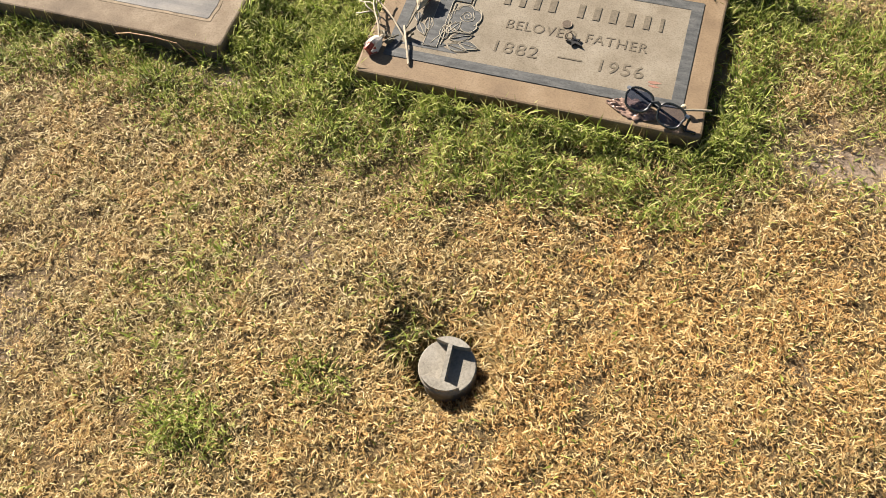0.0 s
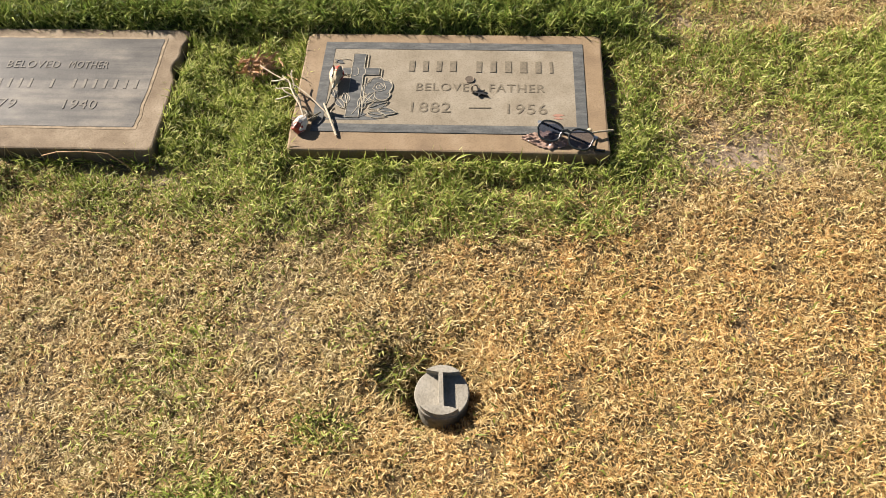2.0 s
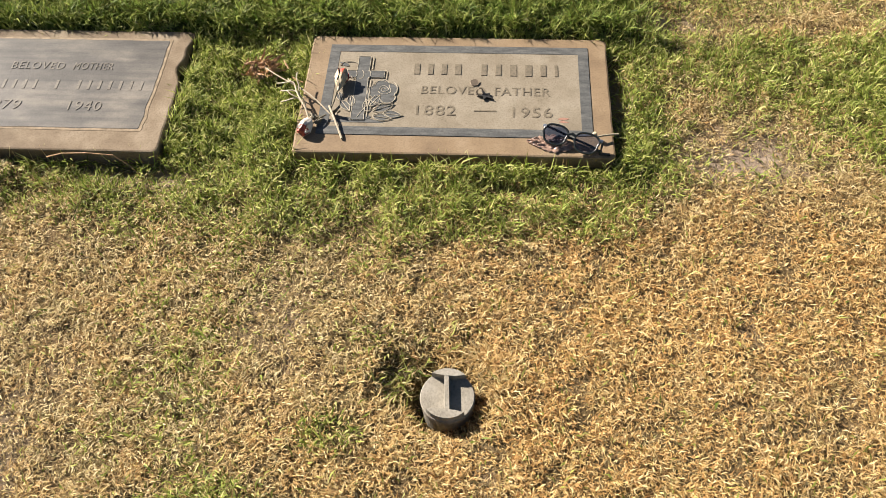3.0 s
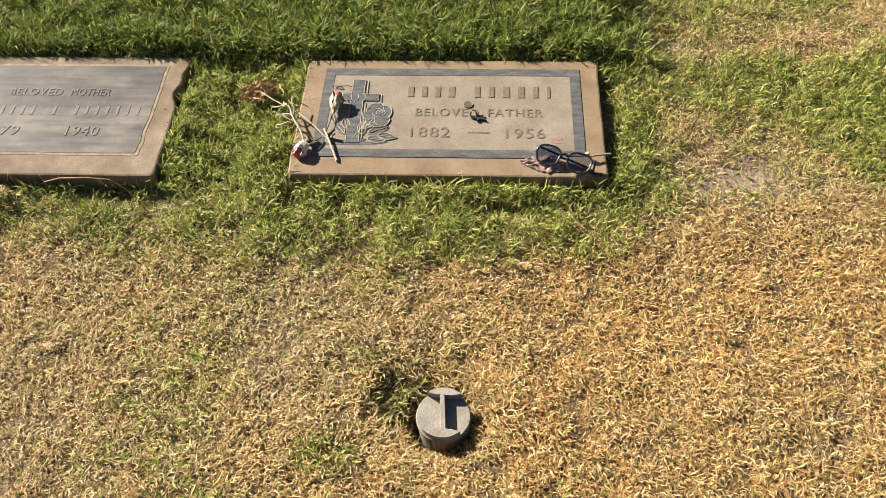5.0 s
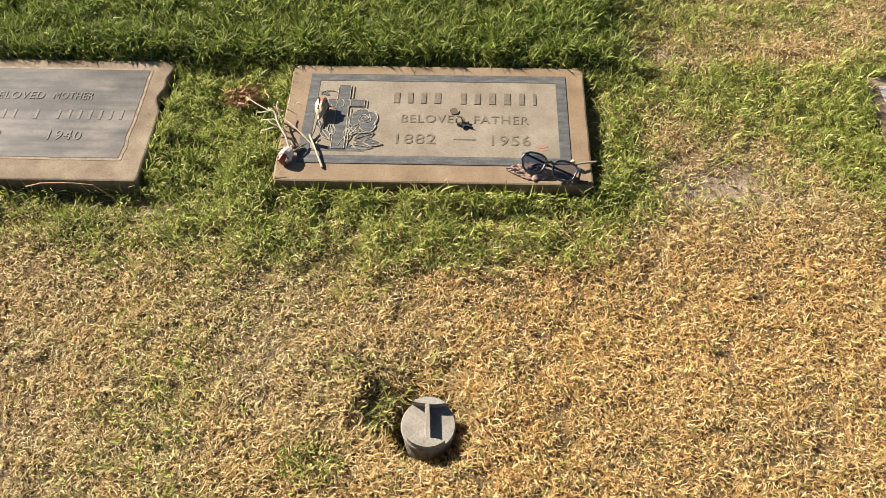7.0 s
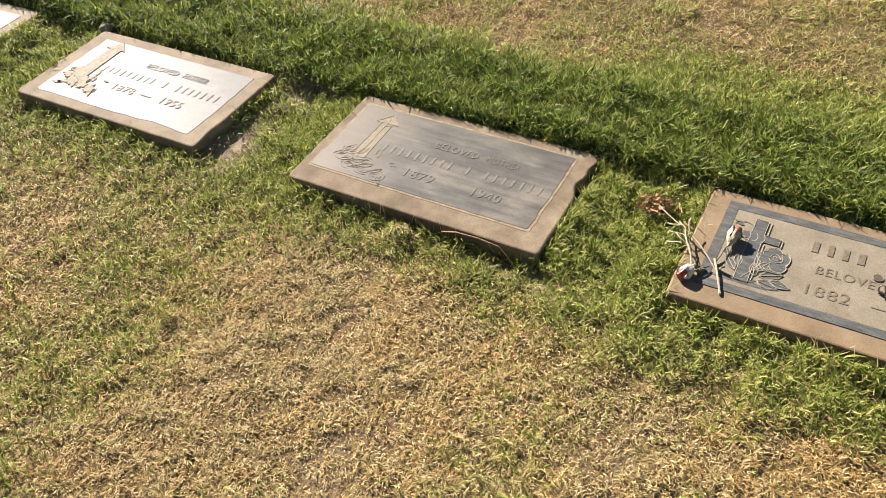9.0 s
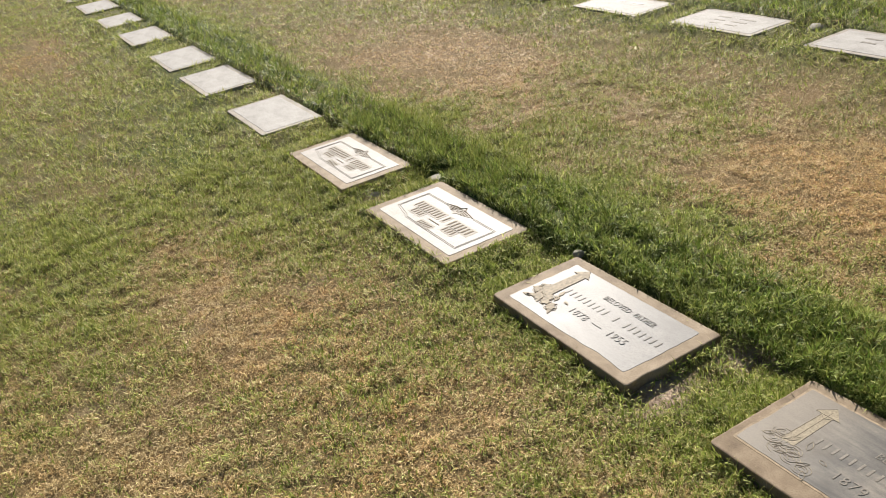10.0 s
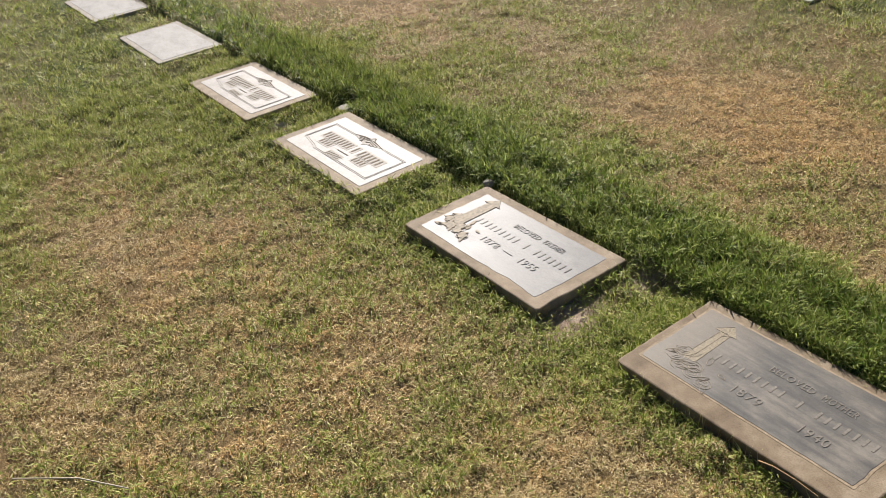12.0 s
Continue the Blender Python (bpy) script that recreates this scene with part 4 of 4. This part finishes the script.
def spectacles():
    thing = new("eyeglasses")
    tagged(thing, "black plastic eyeglasses with lenses toned dark for shade, lying on stone", "glasses")
    u = Vector((0.93, -0.36, 0.02)).normalized()
    nrm = Vector((-0.06, -0.5, 0.86))
    nrm = (nrm - u * nrm.dot(u)).normalized()
    v = nrm.cross(u)
    mid = Vector((0.2225, -0.027, TOP + 0.019))
    hw, hh = 0.0225, 0.0185

    def loop(c, k=1.0, n=28):
        out = []
        for s in range(n):
            a = 2 * math.pi * s / n
            ca, sa = math.cos(a), math.sin(a)
            x = hw * k * math.copysign(abs(ca) ** 0.75, ca)
            y = hh * k * math.copysign(abs(sa) ** 0.8, sa) * (1.0 if sa > 0 else 1.04)
            out.append(c + u * x * (1.06 if sa > 0 else 0.95) + v * y)
        return out
    cs = [mid - u * 0.0305, mid + u * 0.0305]
    for c in cs:
        bm = bmesh.new()
        closed_tube(bm, loop(c), 0.0021, 8)
        part("rim", bm, BLACK_FRAME, thing, "thick black rim", True)
        bm = bmesh.new()
        pts = loop(c, 0.97)
        for th in (0.0006, -0.0006):
            rim = [bm.verts.new(p + nrm * th) for p in pts]
            mid_v = bm.verts.new(c + nrm * (th + 0.0012))
            for k in range(len(rim)):
                bm.faces.new((rim[k], rim[(k + 1) % len(rim)], mid_v))
        part("lens", bm, LENS, thing, "lens toned dark for shade and sky reflection", True)
    bm = bmesh.new()
    tube(bm, [cs[0] + u * 0.021 + v * 0.006, mid + v * 0.0095 + nrm * 0.001, cs[1] - u * 0.021 + v * 0.006], [0.003, 0.0028, 0.003], 8)
    part("bridge", bm, BLACK_FRAME, thing)
    for c, sgn in ((cs[0], -1), (cs[1], 1)):
        h = c + u * sgn * 0.0245 + v * 0.011
        bm = bmesh.new()
        tube(bm, [h - u * sgn * 0.004, h + u * sgn * 0.003 - nrm * 0.002], [0.0032, 0.0032], 6)
        part("hinge", bm, STEEL, thing, "small steel hinge")
    # one arm folded behind the lenses, one trailing over the rim of the stone
    bm = bmesh.new()
    h = cs[0] - u * 0.024 + v * 0.011 - nrm * 0.003
    tube(bm, [h, h - nrm * 0.008 + u * 0.01, h + u * 0.06 - nrm * 0.011 - v * 0.008, h + u * 0.115 - nrm * 0.012 - v * 0.016], [0.0026, 0.0024, 0.0022, 0.0026], 7)
    part("temple", bm, BLACK_FRAME, thing, "folded black arm", True)
    bm = bmesh.new()
    h = cs[1] + u * 0.024 + v * 0.011 - nrm * 0.003
    tube(bm, [h, h - nrm * 0.007 + u * 0.003, h - nrm * 0.013 + u * 0.004 - v * 0.02, Vector((0.296, -0.05, TOP + 0.003))], [0.0028, 0.0025, 0.0022, 0.0026], 7)
    part("temple", bm, BLACK_FRAME, thing, "black arm", True)


def crumpled_wrap():
    bm = bmesh.new()
    n, m = 44, 24
    vs = []
    for i in range(n + 1):
        for j in range(m + 1):
            f, g = i / n, j / m
            w = 0.004 + 0.036 * math.sin(math.pi * min(0.93, f * 0.9 + 0.02)) ** 1.1 * (1 + 0.35 * noise.noise(Vector((f * 9, round(g) * 3.0, 1.0))))
            x = 0.141 + 0.088 * f
            y = -0.018 - 0.014 * f + (g - 0.5) * w
            z = TOP + 0.0015 + 0.009 * abs(noise.noise(Vector((x * 70 + y * 40, y * 190, 2.0)))) * (0.25 + math.sin(math.pi * g)) + 0.0022 * noise.noise(Vector((x * 380, y * 420, 0)))
            vs.append(bm.verts.new((x, y, max(z, TOP + 0.0006))))
    for i in range(n):
        for j in range(m):
            a = i * (m + 1) + j
            bm.faces.new((vs[a], vs[a + 1], vs[a + m + 2], vs[a + m + 1]))
    ext = bmesh.ops.extrude_face_region(bm, geom=bm.faces[:])
    for e in ext["geom"]:
        if isinstance(e, bmesh.types.BMVert):
            e.co.z += 0.0007
    tagged(part("crumpled_leaf", bm, WRAP, None, "", True), "crinkled shiny brown dried leaf under the eyeglasses", "leaf")


def pale_stick():
    thing = new("flower_stem")
    tagged(thing, "pale dry flower stem with a knobbly end on stone", "stem")
    bm = bmesh.new()
    tube(bm, bent((0.27, -0.014, TOP + 0.012), (0.314, 0.0, TOP + 0.006), 0.001, 6), [0.0022] * 7)
    part("stem", bm, STRAW_STEM, thing)
    bm = bmesh.new()
    bmesh.ops.create_icosphere(bm, subdivisions=2, radius=0.005)
    for k in bm.verts:
        k.co = k.co * (1 + 0.35 * noise.noise(k.co * 300)) + Vector((0.269, -0.008, TOP + 0.012))
    part("knob", bm, CREAM_PETAL, thing, "pale dried knob")


def coin():
    bm = bmesh.new()
    pr = [(0.0092, 0.0), (0.0095, 0.0004), (0.0095, 0.0011), (0.009, 0.0015), (0.0082, 0.0012)]
    rings = [[bm.verts.new((0.038 + a * math.cos(2 * math.pi * k / 28), 0.137 + a * math.sin(2 * math.pi * k / 28), TOP + 0.0016 + z)) for k in range(28)] for a, z in pr]
    for a, b in zip(rings, rings[1:]):
        for k in range(28):
            bm.faces.new((a[k], a[(k + 1) % 28], b[(k + 1) % 28], b[k]))
    bm.faces.new(rings[-1])
    tagged(part("coin", bm, COPPER), "small tarnished copper coin lying on tan stone", "coin")


def star_shape():
    thing = new("star_shape")
    tagged(thing, "small black star shape with a wire loop on stone", "charm")
    bm = bmesh.new()
    cx, cy, z = 0.06, 0.098, TOP + 0.002
    pts = []
    for k in range(10):
        a = radians(40 + 36 * k)
        r = (0.0165, 0.0062)[k % 2] * (1.0 + 0.25 * ((k * 7) % 3 - 1) * (k % 2 == 0))
        pts.append((cx + r * math.cos(a), cy + r * math.sin(a) * 0.95))
    prism(bm, pts, z, z + 0.004, 0.06)
    part("star", bm, BLACK, thing)
    bm = bmesh.new()
    closed_tube(bm, [(0.049 + 0.0065 * math.cos(2 * math.pi * k / 16), 0.104 + 0.003 * math.sin(2 * math.pi * k / 16), TOP + 0.009 + 0.0065 * math.sin(2 * math.pi * k / 16)) for k in range(16)], 0.001, 6)
    part("loop", bm, COPPER, thing, "dull wire loop")


rose_on_panel()
rose_at_corner()
spectacles()
crumpled_wrap()
pale_stick()
coin()
star_shape()


# ---- small things in the turf ----
def twig(pts, r, label, mat):
    bm = bmesh.new()
    tube(bm, pts, r, 6)
    tagged(part("twig", bm, mat), label, "twig")


twig([(-0.78, -0.075, 0.03), (-0.74, -0.083, 0.05), (-0.69, -0.086, 0.056), (-0.64, -0.085, 0.05), (-0.61, -0.09, 0.022), (-0.6, -0.095, 0.005)], 0.0011, "thin bent dry twig against a grey marker", BROWN_LEAF)
twig([(-1.83, -1.33, 0.03), (-1.72, -1.21, 0.035), (-1.62, -1.13, 0.026)], 0.002, "pale straw stalk lying on the lawn", STRAW_STEM)


def lump(name, x, y, z, r, mat, label, category, seed, flat=0.6):
    bm = bmesh.new()
    bmesh.ops.create_icosphere(bm, subdivisions=3, radius=r)
    for k in bm.verts:
        k.co *= 1 + 0.3 * noise.noise(k.co / r * 1.3 + Vector((seed, 0, 0)))
        k.co.z *= flat
        k.co += Vector((x, y, z))
    tagged(part(name, bm, mat, None, "", True), label, category)


lump("stone", -2.115, 0.285, 0.035, 0.02, CONCRETE, "small grey stone at a marker corner", "stone", 3.0)
lump("stone", -3.12, 0.315, 0.004, 0.045, CONCRETE, "pale grey stone lump beside a turf hole", "stone", 6.0, 0.28)
lump("stone", -3.2, 0.05, 0.004, 0.035, CONCRETE, "flat grey stone in bare soil between markers", "stone", 7.0, 0.25)
lump("stone", -3.2, 2.77, 0.02, 0.05, CONCRETE, "pale stone in the turf by a marker", "stone", 8.0, 0.5)
lump("clod", -1.39, 0.02, -0.002, 0.014, BARK, "dark clod on bare soil", "clod", 9.0, 0.5)
lump("clod", -1.36, 0.3, 0.006, 0.018, BARK, "dark clod on bare soil", "clod", 12.0, 0.5)

# ---- the turf ----
def patch(count, x0, x1, y0, y1, size):
    """Places spread evenly over a rectangle, with the size of their blades."""
    return RNG.uniform(x0, x1, count) + RNG.normal(0, 0.08, count), RNG.uniform(y0, y1, count) + RNG.normal(0, 0.08, count), np.full(count, size)


def fan(count, r0, r1, a0, a1, power, most):
    """Places in a sector of the lawn, thinning and coarsening outwards, beyond the dense patches."""
    f = RNG.random(count)
    e = 2 - power
    r = (r0 ** e + f * (r1 ** e - r0 ** e)) ** (1 / e)
    a = np.radians(RNG.uniform(a0, a1, count))
    xs, ys = r * np.cos(a), -1.75 + r * np.sin(a)
    out = ((xs < -4.2) | (xs > 1.05) | (ys < -1.75) | (ys > 1.7)) | ((xs > -1.35) & (ys < -1.05))
    return xs[out], ys[out], np.clip((r[out] / 2.0) ** 0.6, 1.35, most)


def blades(xs, ys, size, simple):
    """Corners of the blades, with their two colour values; simple: one face a blade, for turf far off."""
    dry, lush, bare, edge = dryness(xs, ys), lushness(xs, ys), bareness(xs, ys), edge_distance(xs, ys)
    plug = np.hypot(xs - CAP[0], ys - CAP[1])
    n = len(xs)
    keep = (edge > -0.001) & (plug > 0.046) & (RNG.random(n) > 0.9 * bare)
    keep &= (xs < 0.31) | (xs > 0.326) | (ys < -0.03) | (ys > 0.24)
    tuft = 0.6 * vnoise(xs, ys, 0.021 * size) + 0.4 * vnoise(xs, ys, 0.047 * size)
    keep &= RNG.random(n) > (0.6 - 0.3 * dry) * step(0.46, 0.26, tuft)
    keep &= RNG.random(n) > 0.2 * lush
    keep &= (np.hypot(xs + 3.14, ys - 0.335) > 0.055) & (RNG.random(n) > 0.25 * blob(xs, ys, HOLE[0], HOLE[1], 0.042))
    xs, ys, size, dry, lush, edge, plug, tuft = (k[keep] for k in (xs, ys, size, dry, lush, edge, plug, tuft))
    n = len(xs)
    is_dry = RNG.random(n) < dry * 1.02
    tone = np.where(is_dry, RNG.uniform(0.75, 1.0, n), RNG.uniform(0.0, 0.22, n))
    length = np.where(is_dry, RNG.uniform(0.007, 0.018, n), RNG.uniform(0.012, 0.028, n)) * (1 + 0.55 * lush)
    length *= 0.6 + 0.8 * tuft
    by_stone = np.exp(-(np.maximum(edge, 0) / 0.02) ** 2)
    length *= 1 + 0.5 * by_stone / size ** 2 * (1 - 0.7 * step(0.24, 0.28, ys)) + (0.75 * np.exp(-((plug - 0.085) / 0.03) ** 2) - 0.4 * np.exp(-(plug / 0.065) ** 2)) * step(-0.6, -0.56, ys)
    length *= size ** 0.7
    width = np.where(is_dry, RNG.uniform(0.0012, 0.0026, n), RNG.uniform(0.0016, 0.0032, n) * (1 + 0.3 * lush)) * size
    az = RNG.uniform(0, 2 * np.pi, n)
    lean = np.where(is_dry, RNG.uniform(0.7, 1.5, n), RNG.uniform(0.25, 1.25, n))
    l2 = np.minimum(lean + RNG.uniform(0.1, 0.9, n), 1.8)
    az2 = az + RNG.uniform(-0.9, 0.9, n)
    z0 = height(xs, ys) - 0.009 + RNG.random(n) * 0.01 + np.where(is_dry, 0.012, 0.019) * size * (tuft - 0.2)
    d1 = np.stack([np.sin(lean) * np.cos(az), np.sin(lean) * np.sin(az), np.cos(lean)], 1)
    d2 = np.stack([np.sin(l2) * np.cos(az2), np.sin(l2) * np.sin(az2), np.cos(l2)], 1)
    twist = az + np.pi / 2 + RNG.uniform(-0.6, 0.6, n)
    s = np.stack([np.cos(twist), np.sin(twist), RNG.uniform(-0.3, 0.3, n)], 1) * (width / 2)[:, None]
    p0 = np.stack([xs, ys, z0], 1)
    p1 = p0 + d1 * (length * 0.5)[:, None]
    p2 = p1 + d2 * (length * 0.5)[:, None]
    # most blades that would lie over a stone lean away from it
    over = (edge_distance(p2[:, 0], p2[:, 1]) < 0.001) & (RNG.random(n) > 0.1 + 0.5 * ((xs < -0.3) & (xs > -0.42) & (ys < 0.2)))
    for p in (p1, p2):
        p[over, :2] = p0[over, :2] - 0.7 * (p[over, :2] - p0[over, :2])
    low = (edge_distance(p2[:, 0], p2[:, 1]) < 0) & (p2[:, 2] < TOP + 0.004)
    p2[low, 2] = TOP + 0.006
    hue = np.clip(np.where(is_dry, goldness(xs, ys), lush) + np.where(is_dry, 0.7, 0.3) * (vnoise(xs, ys, 0.033) - 0.5), 0, 1)
    if simple:
        return np.stack([p0 - s, p0 + s, p2], 1), tone, hue
    return np.stack([p0, p1 + s, p1 - s, p2], 1), tone, hue


def tipped(tone, hue, k):
    """A value for each corner of a blade: the tip is drier than the rest."""
    v = np.repeat(tone[:, None], k, 1)
    v[:, -1] = np.clip(v[:, -1] + RNG.uniform(0.0, 0.55, len(tone)) * (1 - 0.8 * hue), 0, 1)
    return v.ravel()


def grow(near, far):
    a, ta, ha = blades(*(np.concatenate(k) for k in zip(*near)), False)
    b, tb, hb = blades(*(np.concatenate(k) for k in zip(*far)), True)
    na, nb = len(a), len(b)
    verts = np.concatenate([a.reshape(-1, 3), b.reshape(-1, 3)])
    loops = np.concatenate([(np.arange(na)[:, None] * 4 + np.array([[0, 1, 2, 2, 1, 3]])).ravel(), np.arange(nb * 3) + na * 4])
    me = bpy.data.meshes.new("grass")
    me.vertices.add(len(verts))
    me.vertices.foreach_set("co", verts.astype(np.float32).ravel())
    me.loops.add(len(loops))
    me.loops.foreach_set("vertex_index", loops.astype(np.int32))
    me.polygons.add(len(loops) // 3)
    me.polygons.foreach_set("loop_start", np.arange(0, len(loops), 3, dtype=np.int32))
    me.update(calc_edges=True)
    add_attribute(me, "dryness", np.concatenate([tipped(ta, ha, 4), tipped(tb, hb, 3)]))
    add_attribute(me, "lush", np.concatenate([np.repeat(ha, 4), np.repeat(hb, 3)]))
    me.materials.append(GRASS)
    return tagged(new("grass", me), "patchy mown turf, green by the stones and straw-dry elsewhere", "grass", "", "stuff")


grow([patch(760000, -1.35, 1.05, -1.05, 0.8, 1.0), patch(300000, -2.7, -1.35, -1.75, 1.7, 1.2)],
     [patch(320000, -4.2, -2.7, -1.75, 1.7, 1.35), patch(80000, -1.35, 1.05, 0.8, 1.7, 1.3), fan(1100000, 2.6, 17, 91, 179, 1.45, 2.6), fan(250000, 0.5, 11, -181, 91, 1.0, 2.6)])
